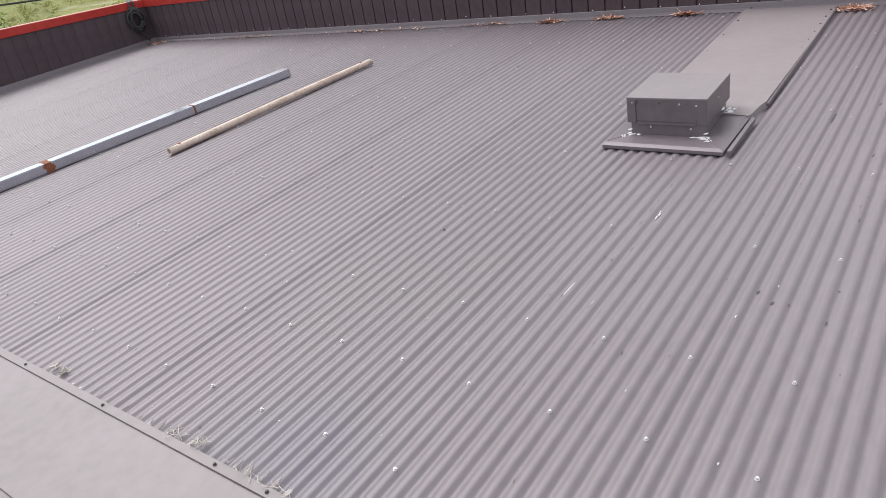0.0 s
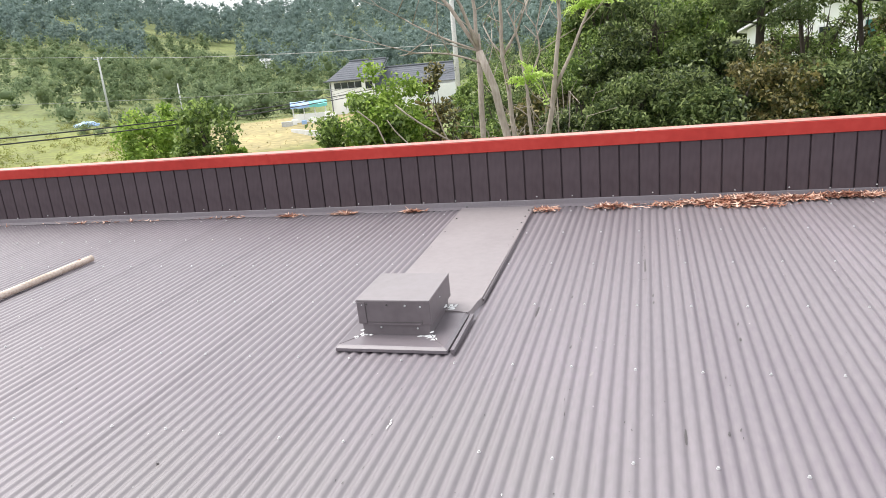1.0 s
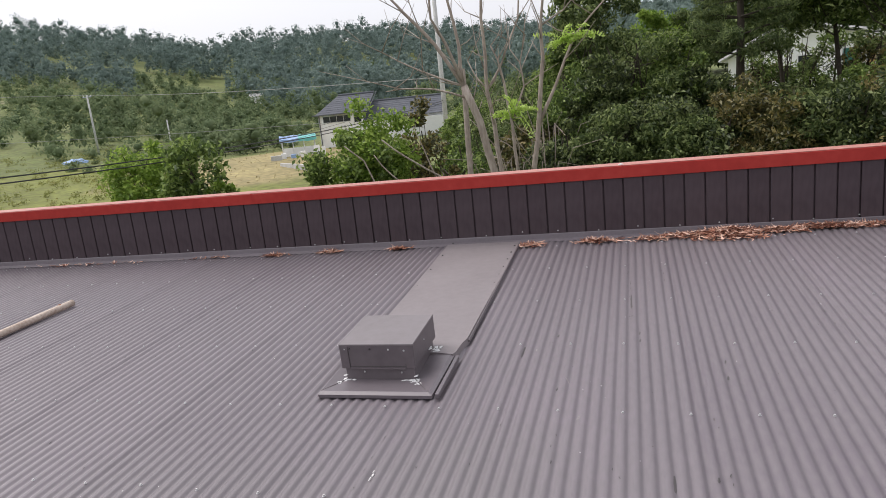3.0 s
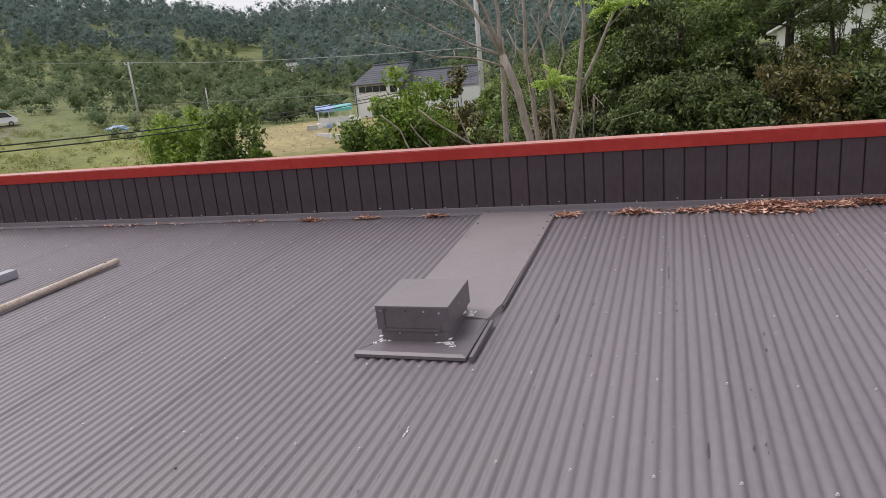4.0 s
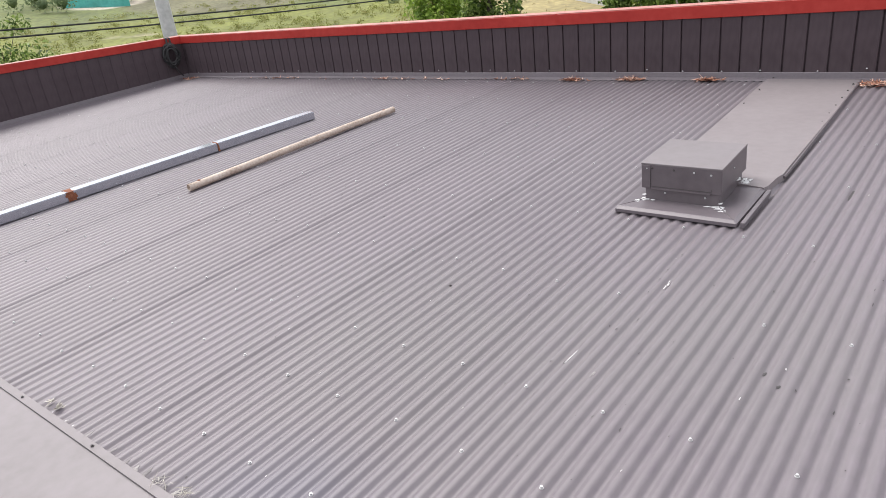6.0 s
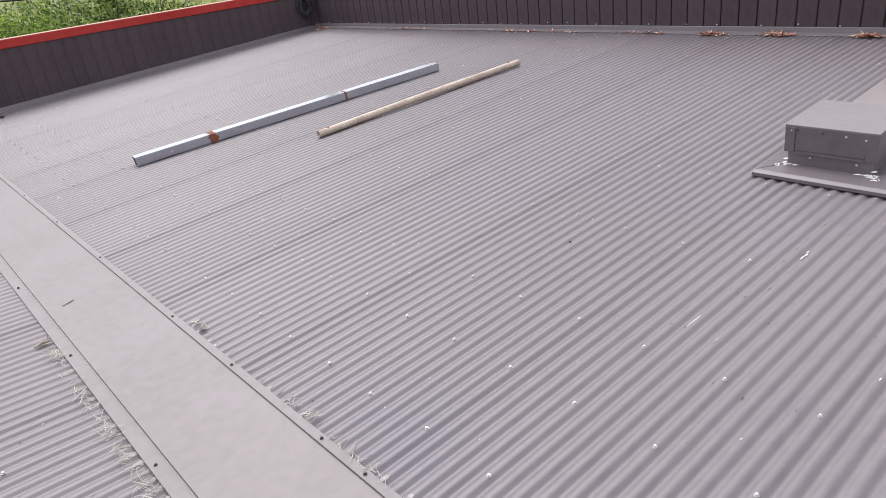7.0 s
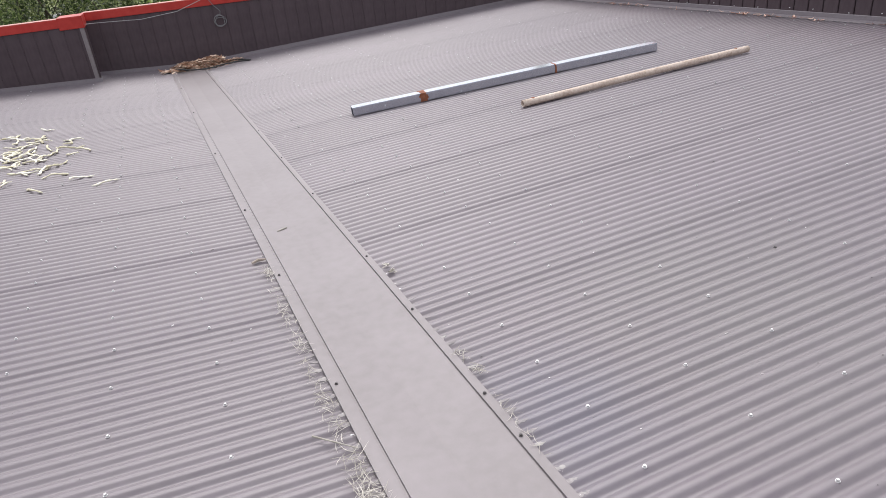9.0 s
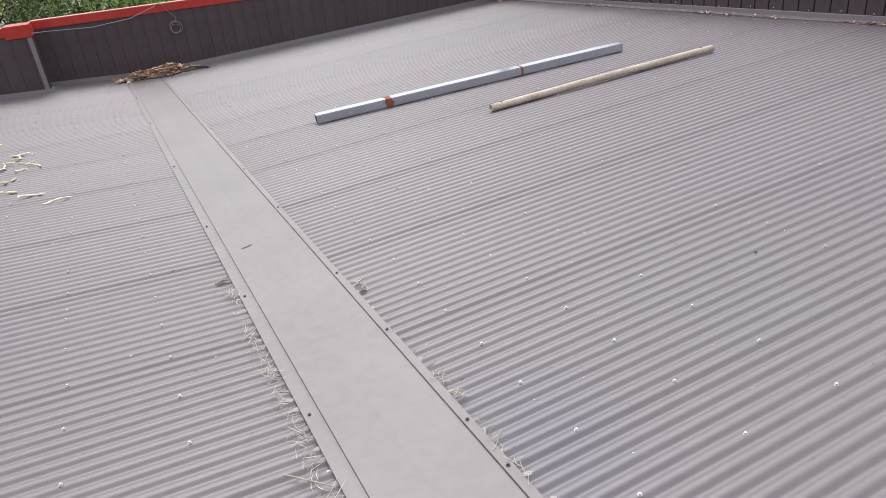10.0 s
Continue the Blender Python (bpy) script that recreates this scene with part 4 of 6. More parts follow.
tagged(part("cable_coil", tube(pts, 0.0056, 6), M_COIL), "coiled grey cable hanging on the parapet", "cable")
bm = bmesh.new()
ring = [(-8.93 + 0.17 * math.cos(a * 0.35), 0.22 + 0.52 * math.sin(a * 0.35), 0.05 + 0.015 * math.sin(a)) for a in range(19)]
add_tube(bm, ring, 0.011, 6)
tagged(part("hose", bm, M_CABLE), "loop of black hose lying round the leaf heap", "hose")
# bundle of black cable hung from the coping in the corner
rand = random.Random(91)
bm = bmesh.new()
loop = []
for i in range(150):
    a, k = i * 0.42, i // 15
    ry, rz = 0.1 + 0.035 * math.sin(k * 1.9), 0.15 + 0.04 * math.sin(k * 2.7 + 1)
    loop.append((0.05 + 0.035 * math.sin(k * 2.3) + rand.uniform(-0.006, 0.006), ry * math.cos(a) + rand.uniform(-0.006, 0.006), rz * math.sin(a) + 0.01 * math.sin(k)))
add_tube(bm, loop, 0.016, 6)
add_tube(bm, [(0.05, 0.02, 0.14), (0.04, 0.03, 0.22), (0.03, 0.03, 0.262), (-0.06, 0.02, 0.268)], 0.014, 6)
add_tube(bm, [(0.07, -0.02, 0.12), (0.05, -0.03, 0.2), (0.035, -0.02, 0.262), (-0.06, -0.03, 0.268)], 0.014, 6)
add_tube(bm, [(0.06, 0.0, -0.16), (0.07, 0.05, -0.28), (0.06, 0.1, -0.34)], 0.012, 6)
tagged(part("cable_bundle", bm, M_CABLE, m=Matrix.Translation((-8.98, 5.52, 0.68)) @ pose(0, 0, 0, 0, 0, -20)), "bundle of black cable hanging from the coping corner", "cable")


# pale sealant dabs where the corrugations end under the valley flashing
def sealant_dabs(name, label, base, edge, x0, x1, chance, seed):
    rand = random.Random(seed)
    bm = bmesh.new()
    side = 1 if edge > 0 else -1
    x = LAP0 + rake(edge, side) + WAVE * math.floor((x0 - LAP0) / WAVE)
    while x < x1:
        if rand.random() < chance:
            y = edge + SKEW_V * x + math.copysign(0.008, edge)
            v = bmesh.ops.create_icosphere(bm, subdivisions=1, radius=1)["verts"]
            sx, sy = rand.uniform(0.004, 0.007), rand.uniform(0.004, 0.012)
            for w in v:
                w.co = base @ Vector((x + rand.uniform(-0.003, 0.003) + w.co.x * sx, y + w.co.y * sy, -0.003 + w.co.z * 0.006))
        x += WAVE
    return tagged(part(name, bm, M_SILICONE, smooth=True), label, "sealant", kind="stuff")


def silt(name, label, base, edge, x0, x1, chance, seed):
    """Pale silt washed against the flashing: a ragged tongue runs up each crest."""
    rand = random.Random(seed)
    side = 1 if edge > 0 else -1
    verts, faces = [], []
    x = LAP0 + rake(edge, side) + WAVE * math.floor((x0 - LAP0) / WAVE)
    while x < x1:
        if rand.random() < chance:
            L, w, lean = rand.uniform(0.015, 0.06), rand.uniform(0.006, 0.015), rand.uniform(-0.01, 0.01)
            k, n = len(verts), 7
            for i in range(n):
                f = i / (n - 1)
                y = edge + SKEW_V * x + side * (L * f - 0.004)
                hw = w * (1 - f ** 2) ** 0.5 * rand.uniform(0.55, 1.2)
                for e in (-1, 0, 1):
                    px = x + lean * f + e * hw + rand.uniform(-0.002, 0.002)
                    verts.append(base @ Vector((px, y + rand.uniform(-0.004, 0.004), wave_z(px - rake(y, side)) + 0.001 + (0.002 * (1 - f) if e == 0 else 0))))
            for i in range(n - 1):
                for e in (0, 1):
                    a = k + i * 3 + e
                    faces.append((a, a + 1, a + 4, a + 3))
        x += WAVE
    return tagged(obj(name, mesh_of(name, verts, faces, M_SILT, True)), label, "silt", kind="stuff")


silt("silt_tongues", "pale silt washed over the corrugation ends", SOUTH, W_S, -1.45, 0.9, 0.8, 41)
silt("silt_tongues", "pale silt washed over the corrugation ends", NORTH, W_N, -1.1, 0.7, 0.5, 42)
sealant_dabs("sealant_dabs", "pale sealant dabs at the corrugation ends", NORTH, W_N, -1.2, 0.9, 0.22, 31)
sealant_dabs("sealant_dabs", "pale sealant dabs at the corrugation ends", SOUTH, W_S, -1.3, 0.9, 0.18, 32)


def roof_specks(name, label, base, side, n, mat, seed):
    """Tiny scuffs and crumbs that lie on the sheets, mostly along the waves."""
    rand = random.Random(seed)
    verts, faces = [], []
    for _ in range(n):
        x = rand.uniform(-4.5, 4.2)
        y = rand.uniform(0.3, 5.7) if side > 0 else -rand.uniform(0.35, 2.6)
        if side > 0 and -0.1 < x < 0.8 and y > 2.7:
            continue
        L, w = rand.uniform(0.004, 0.02) * rand.choice((0.4, 0.6, 1)), rand.uniform(0.003, 0.0055)
        a = rand.gauss(0, 0.25)
        k = len(verts)
        for u, v in ((-1, -0.6), (1, -1), (0.7, 1), (-0.8, 0.8)):
            px, py = x + w * u / 2 * math.cos(a) - L * v / 2 * math.sin(a), y + L * v / 2 * math.cos(a) + w * u / 2 * math.sin(a)
            z = wave_z(px - rake(py, side)) + 0.0022
            verts.append(base @ Vector((px, py, z)))
        faces.append((k, k + 1, k + 2, k + 3))
    return tagged(obj(name, mesh_of(name, verts, faces, mat)), label, "debris", kind="stuff")


roof_specks("roof_crumbs", "scattered tiny dark crumbs and scuffs on the roof sheets", NORTH, 1, 330, M_SCREW_DARK, 51)
roof_specks("roof_crumbs", "scattered tiny pale flecks on the roof sheets", NORTH, 1, 160, M_FLECK, 52)
roof_specks("roof_crumbs", "scattered tiny dark crumbs on the south roof slope", SOUTH, -1, 90, M_SCREW_DARK, 53)
roof_specks("roof_crumbs", "scattered tiny pale flecks on the south roof slope", SOUTH, -1, 60, M_FLECK, 54)


def scuff_runs(name, label, base, runs, mat, seed):
    """Crumbs caught in a line along single troughs. runs: (x, y0, y1, count)."""
    rand = random.Random(seed)
    verts, faces = [], []
    for x, y0, y1, n in runs:
        for _ in range(n):
            cy, L, w = rand.uniform(y0, y1), rand.uniform(0.006, 0.035), rand.uniform(0.004, 0.008)
            cx, k = x + rand.uniform(-0.012, 0.012), len(verts)
            for u, v in ((-1, -0.5), (0.2, -1), (1, 0.3), (-0.3, 1)):
                px = cx + u * w / 2
                py = cy + v * L / 2
                verts.append(base @ Vector((px, py, wave_z(px - rake(py)) + 0.003)))
            faces.append((k, k + 1, k + 2, k + 3))
    return tagged(obj(name, mesh_of(name, verts, faces, mat)), label, "debris", kind="stuff")


scuff_runs("roof_crumbs", "dark crumbs caught in rows along the roof troughs", NORTH,
           [(1.67, 3.9, 5.5, 22), (1.92, 4.6, 5.0, 5), (2.2, 4.9, 5.6, 8), (1.42, 5.2, 5.7, 6), (2.8, 3.6, 5.2, 12), (2.0, 2.2, 2.9, 5), (3.3, 3.8, 5.4, 10), (-0.5, 5.0, 5.7, 6), (-1.4, 3.9, 5.4, 8), (1.3, 1.5, 2.6, 6), (0.5, 1.7, 2.5, 5)], M_SCREW_DARK, 57)


# ---- vegetation ----
def crown_cores(clumps, seed, fill=0.5, tall=0.85):
    """Lumpy closed masses inside leaf clumps: vertices (N x 3) and triangles (M x 3)."""
    bm = bmesh.new()
    bmesh.ops.create_icosphere(bm, subdivisions=1, radius=1)
    base = np.array([tuple(v.co) for v in bm.verts])
    tri = np.array([[v.index for v in f.verts] for f in bm.faces])
    bm.free()
    g = np.random.default_rng(seed + 5)
    vs, fs = [], []
    for k, (c, r, n) in enumerate(clumps):
        # a few broad lobes, then a fine roughness
        lobes = g.normal(size=(5, 3))
        lobes /= np.linalg.norm(lobes, axis=1)[:, None]
        d = 0.8 + 0.45 * np.clip(base @ lobes.T - 0.55, 0, 1).max(axis=1) + g.uniform(-0.22, 0.22, len(base))
        vs.append(np.array(c) + base * (r * fill * d)[:, None] * np.array([1, 1, tall * g.uniform(0.8, 1.25)]))
        fs.append(tri + k * len(base))
    return np.concatenate(vs), np.concatenate(fs)


def cards(name, centres, size, mat, seed, long=1.9, up=0.35, parent=None, label="", cores=None):
    """Many small pointed leaves, two triangles each, as one mesh. centres: N x 3; size: N half-lengths."""
    g = np.random.default_rng(seed)
    n = len(centres)
    u = g.normal(size=(n, 3))
    u /= np.linalg.norm(u, axis=1)[:, None]
    nrm = g.normal(size=(n, 3)) + np.array([0, 0, up * 3])
    v = np.cross(nrm, u)
    v /= np.linalg.norm(v, axis=1)[:, None] + 1e-9
    w = np.cross(u, v)
    s = size[:, None]
    co = np.empty((n, 4, 3))
    co[:, 0] = centres - u * s
    co[:, 1] = centres + v * s / long + w * s * 0.15
    co[:, 2] = centres + u * s - w * s * 0.25
    co[:, 3] = centres - v * s / long + w * s * 0.15
    me = bpy.data.meshes.new(name)
    co = co.reshape(-1, 3)
    loops, starts = np.arange(n * 4), np.arange(0, n * 4, 4)
    if cores is not None:
        cv, cf = cores
        co = np.concatenate([co, cv])
        starts = np.concatenate([starts, n * 4 + np.arange(0, len(cf) * 3, 3)])
        loops = np.concatenate([loops, n * 4 + cf.reshape(-1)])
    me.vertices.add(len(co))
    me.vertices.foreach_set("co", co.reshape(-1).astype(np.float32))
    me.loops.add(len(loops))
    me.loops.foreach_set("vertex_index", loops.astype(np.int32))
    me.polygons.add(len(starts))
    me.polygons.foreach_set("loop_start", starts.astype(np.int32))
    me.update(calc_edges=True)
    me.materials.append(mat)
    return obj(name, me, parent, label)


def clump_points(g, clumps, leaf):
    pts, size = [], []
    for c, r, n in clumps:
        d = g.normal(size=(n, 3))
        d /= np.linalg.norm(d, axis=1)[:, None]
        q = r * g.random(n)[:, None] ** 0.45
        pts.append(np.array(c) + d * q * np.array([1, 1, 0.8]))
        size.append(leaf * g.uniform(0.6, 1.25, n))
    return np.concatenate(pts), np.concatenate(size)


def crown_clumps(rand, centre, radii, count, r, leaves):
    """Clumps over the outside and inside of an uneven ellipsoid."""
    out = []
    off = Vector((rand.uniform(0, 90), rand.uniform(0, 90), 0))
    for _ in range(count):
        d = Vector((rand.gauss(0, 1), rand.gauss(0, 1), rand.gauss(0, 1))).normalized()
        k = (0.35 + 0.65 * rand.random() ** 0.5) * (1 + 0.45 * noise.noise(d * 1.7 + off))
        rr = r * rand.uniform(0.55, 1.3)
        out.append((Vector(centre) + Vector((d.x * radii[0], d.y * radii[1], d.z * radii[2])) * k, rr, int(leaves * rand.uniform(0.6, 1.4))))
    return out


def on_ground(az, r):
    p = polar(az, 0, r)
    return Vector((p.x, p.y, ground_z(p.x, p.y)))


def broadleaf(name, label, az, r, top_el, width, mat, seed, leaf=0.075, count=60, leaves=130, low=0.25, bark=M_DARKBARK, stems=1, long=1.9):
    """A leafy tree or shrub: stems, limbs that reach into the crown, and leaf clumps."""
    rand = random.Random(seed)
    base = on_ground(az, r)
    top = polar(az, top_el, r).z
    h = max(1.0, top - base.z)
    t = tagged(empty(name, Matrix.Translation(base)), label, "tree" if "tree" in name else "shrub")
    rz = h * (1 - low) / 2
    centre = Vector((0, 0, h - rz))
    clumps = crown_clumps(rand, centre, (width, width, rz * 0.93), count, min(width, rz) * 0.34, leaves)
    bm = bmesh.new()
    for s in range(stems):
        lean = Vector((rand.uniform(-0.25, 0.25), rand.uniform(-0.25, 0.25), 0)) * width * (stems > 1)
        mid = Vector((rand.uniform(-0.06, 0.06) * h, rand.uniform(-0.06, 0.06) * h, h * 0.45)) + lean
        tip = Vector((rand.uniform(-0.08, 0.08) * h, rand.uniform(-0.08, 0.08) * h, h * 0.86)) + lean * 2
        rad = 0.009 * h + 0.02
        add_tube(bm, [lean * 0.3, mid, tip], [rad, rad * 0.7, rad * 0.2], 7)
        for c, rr, _ in clumps[s::stems][:14]:
            f = rand.uniform(0.3, 0.9)
            st = mid.lerp(tip, max(0, (f - 0.45) / 0.55)) if f > 0.45 else (lean * 0.3).lerp(mid, f / 0.45)
            k = st.lerp(c, 0.5) + Vector((0, 0, -0.06 * h))
            add_tube(bm, [st, k, c], [rad * 0.35, rad * 0.22, rad * 0.06], 5)
    part("trunk", bm, bark, t)
    g = np.random.default_rng(seed)
    pts, size = clump_points(g, clumps, leaf)
    cards("crown", pts, size, mat, seed, long=long, parent=t)
    return t


def pine(name, label, az, r, top_el, width, seed, start=0.3):
    rand = random.Random(seed)
    base = on_ground(az, r)
    h = polar(az, top_el, r).z - base.z
    t = tagged(empty(name, Matrix.Translation(base)), label, "tree")
    bm = bmesh.new()
    add_tube(bm, [(0, 0, 0), (0.05, 0.02, h * 0.5), (0.0, 0, h)], [0.13, 0.09, 0.02], 8)
    clumps = []
    z = h * start
    while z < h:
        f = (z - h * start) / (h * (1 - start))
        for _ in range(5):
            a, L = rand.uniform(0, 6.28), width * (1 - 0.75 * f) * rand.uniform(0.6, 1.1)
            end = Vector((math.cos(a) * L, math.sin(a) * L, z + L * rand.uniform(-0.1, 0.2)))
            add_tube(bm, [(0, 0, z), end * 0.55 + Vector((0, 0, z * 0.45 + 0.05)), end], [0.03, 0.02, 0.006], 5)
            for q in (0.45, 0.6, 0.75, 0.9, 1.0):
                p = Vector((end.x * q, end.y * q, z + (end.z - z) * q))
                clumps.append((p + Vector((0, 0, 0.06)), 0.26 * (1.2 - 0.4 * q), 60))
        z += rand.uniform(0.32, 0.5)
    part("trunk", bm, M_DARKBARK, t)
    g = np.random.default_rng(seed)
    pts, size = clump_points(g, clumps, 0.1)
    cards("crown", pts, size, M_NEEDLE, seed, long=7, parent=t)
    return t


def bare_tree(az, r, label, limbs, sprays=(), twigs=1):
    """Leafless tree from limbs given as (azimuth, elevation) chains; twigs are grown on them."""
    rand = random.Random(int(abs(az) * 10))
    base = on_ground(az, r)
    t = tagged(empty("bare_tree", Matrix.Translation(base)), label, "tree")
    bm = bmesh.new()
    for i, (r0, r1, depth, chain) in enumerate(limbs):
        pts = [polar(a, e, r + depth * k / max(1, len(chain) - 1)) - base for k, (a, e) in enumerate(chain)]
        if i == 0 or chain[0][1] < -5:
            pts.insert(0, Vector((pts[0].x + 0.1, pts[0].y, 0)))
        # even out the chain with jittered midpoints
        fine = []
        for p, q in zip(pts, pts[1:]):
            fine += [p, p.lerp(q, 0.5) + Vector((rand.uniform(-1, 1), rand.uniform(-1, 1), rand.uniform(-1, 1))) * 0.018 * (q - p).length]
        fine.append(pts[-1])
        n = len(fine)
        add_tube(bm, fine, [(r0 + (r1 * 1.3 - r0) * k / (n - 1)) * 0.85 for k in range(n)], 8)
        for k in range(2, n):
            for _ in range(twigs):
                if fine[k].z < 2.6 or rand.random() < 0.15:
                    continue
                L = rand.uniform(0.3, 1.3)
                d = Vector((rand.uniform(-0.8, 0.8), rand.uniform(-0.6, 0.6), rand.uniform(0.2, 1))).normalized()
                e1 = fine[k] + d * L * 0.5
                e2 = e1 + (d + Vector((rand.uniform(-0.4, 0.4), 0, rand.uniform(0.0, 0.5)))) * L * 0.5
                add_tube(bm, [fine[k], e1, e2], [0.012, 0.008, 0.003], 5)
                e3 = e1 + (d + Vector((rand.uniform(-0.9, 0.9), rand.uniform(-0.4, 0.4), rand.uniform(-0.1, 0.6)))).normalized() * L * 0.35
                add_tube(bm, [e1, e3], [0.006, 0.0025], 4)
    part("trunk", bm, M_BARK, t, smooth=True)
    for k, (a, e, L) in enumerate(sprays):
        c = polar(a, e, r) - base
        pts, size = [], []
        for b in range(4):
            d = Vector((rand.uniform(-1, 1), rand.uniform(-0.4, 0.4), rand.uniform(-0.2, 0.3))).normalized()
            for q in range(11):
                p = c + d * L * q / 10 + Vector((0, 0, 0.12 * L * math.sin(q * 0.3)))
                for sgn in (-1, 1):
                    pts.append(p + Vector((d.z, 0.3, -abs(d.x) * 0.4)) * 0.035 * sgn)
                    size.append(0.048)
        cards("leaf_spray", np.array([tuple(p) for p in pts]), np.array(size), M_SPRAY, 40 + k, long=2.6, parent=t, label="spray of fresh yellow-green leaves")
    return t


bare_tree(-10.4, 12, "bare leaning tree with reddish-grey forked trunk behind the parapet", [
    (0.085, 0.06, 0, [(-10.4, -6.2), (-11.3, -1.8), (-12.4, 1.3)]),
    (0.045, 0.012, 0.4, [(-12.4, 1.3), (-14.5, 4.9), (-16.8, 7.6), (-17.8, 8.8), (-18.5, 11.1)]),
    (0.04, 0.012, -0.3, [(-12.5, 1.7), (-13.6, 4.9), (-14.6, 6.9), (-14.5, 10.8)]),
    (0.045, 0.012, 0.2, [(-12.5, 1.6), (-12.5, 4.5), (-13.1, 8.1), (-13.3, 10.7)]),
    (0.025, 0.006, 0.3, [(-12.2, 0.3), (-14.9, 1.3), (-17.7, 1.6), (-19.0, 1.5)]),
    (0.025, 0.006, 0.5, [(-12.6, 1.4), (-15.7, 2.8), (-17.7, 3.9), (-18.9, 4.7)])])
bare_tree(-9.8, 12.6, "slender bare tree with pale bark behind the parapet", [
    (0.06, 0.02, 0, [(-9.8, -6.2), (-10.1, -2.2), (-10.5, 0.7), (-10.4, 3.4), (-10.5, 6.5), (-10.2, 10.3)]),
    (0.03, 0.01, 0.3, [(-10.5, 0.7), (-9.1, 2.8), (-7.5, 6.2), (-7.0, 10.0)]),
    (0.02, 0.006, 0.3, [(-10.5, 0.9), (-11.4, 2.1), (-11.9, 3.3)])])
bare_tree(-8.4, 11.6, "thin pale sapling with a few yellow-green leaves", [
    (0.042, 0.01, 0, [(-8.4, -6.4), (-8.6, -2.3), (-9.0, 1.0), (-9.4, 3.1), (-9.9, 4.3)]),
    (0.022, 0.006, 0.2, [(-8.5, -1.9), (-7.4, 0.8), (-7.6, 2.7), (-7.0, 4.8)])], [(-9.0, -1.5, 0.45), (-8.0, -1.5, 0.45), (-8.5, -1.8, 0.35)])
bare_tree(-7.1, 12.2, "bare forked tree with grey-brown bark behind the parapet", [
    (0.07, 0.015, 0, [(-7.1, -6.3), (-6.3, -1.6), (-5.7, 2.9), (-5.7, 5.6), (-5.0, 9.7)]),
    (0.042, 0.01, 0.3, [(-6.4, -2.5), (-4.8, 0.6), (-3.0, 4.4), (-0.3, 7.0)]),
    (0.02, 0.006, 0.2, [(-5.7, 5.4), (-3.8, 6.4), (-2.4, 7.7)])], [(-4.0, 4.2, 0.5), (-2.9, 4.3, 0.45), (-3.4, 3.9, 0.4)])
bare_tree(-12.5, 14, "straight grey dead stem behind the parapet", [(0.075, 0.05, 0, [(-12.5, -6.0), (-12.4, -0.5), (-12.4, 2.7)])])
bare_tree(-17, 13, "fallen pale branches leaning in the shrubs", [
    (0.03, 0.012, 0, [(-14.5, -6.4), (-18.0, -4.0), (-19.8, -2.4)]), (0.022, 0.01, 0.2, [(-20.6, -6.4), (-21.5, -4.0), (-23.0, -2.6)]), (0.02, 0.008, 0.2, [(-18.5, -6.2), (-20.0, -4.6), (-20.6, -3.6)]), (0.02, 0.008, 0.1, [(-15.4, -6.2), (-16.3, -3.6), (-17.0, -1.6)])], twigs=0)

broadleaf("broadleaf_tree", "round bushy green tree in the meadow behind the parapet", -35.4, 20, 0.9, 1.2, M_LEAF, 1, leaf=0.085, count=70, leaves=110, low=0.1)
broadleaf("broadleaf_tree", "light green bushy tree in the meadow", -39.2, 27, 0.1, 1.4, M_LEAF_BRIGHT, 2, leaf=0.085, count=80, leaves=120, low=0.1)
broadleaf("shrub", "low green shrub in the meadow", -33.6, 20, -3.3, 0.6, M_LEAF_BRIGHT, 3, leaf=0.08, count=26, leaves=80, low=0.1)
broadleaf("shrub", "bushy bright green shrub behind the parapet", -23.2, 14.5, -1.4, 1.0, M_LEAF, 4, leaf=0.06, count=130, leaves=140, low=0.0, stems=3)
broadleaf("shrub", "bushy bright green shrub behind the parapet", -20.2, 15, -0.3, 1.15, M_LEAF_BRIGHT, 5, leaf=0.06, count=150, leaves=140, low=0.0, stems=3)
broadleaf("shrub", "sparse russet-green shrub behind the parapet", -16.8, 16.5, 0.6, 0.75, M_LEAF_RUSSET, 6, leaf=0.065, count=60, leaves=80, low=0.2, stems=3)
broadleaf("shrub", "dark green shrub behind the bare trees", -13.2, 19, -1.6, 1.1, M_LEAF, 7, leaf=0.075, count=50, leaves=100, low=0.1, stems=3)
broadleaf("shrub", "low green shrub among the bare trees", -9.6, 20, -3.6, 1.0, M_LEAF_RUSSET, 8, leaf=0.075, count=26, leaves=80, low=0.1, stems=3)
broadleaf("shrub", "dull brownish shrub among the bare trees", -6.0, 19, -1.2, 1.2, M_LEAF_RUSSET, 9, leaf=0.075, count=46, leaves=90, low=0.1, stems=3)

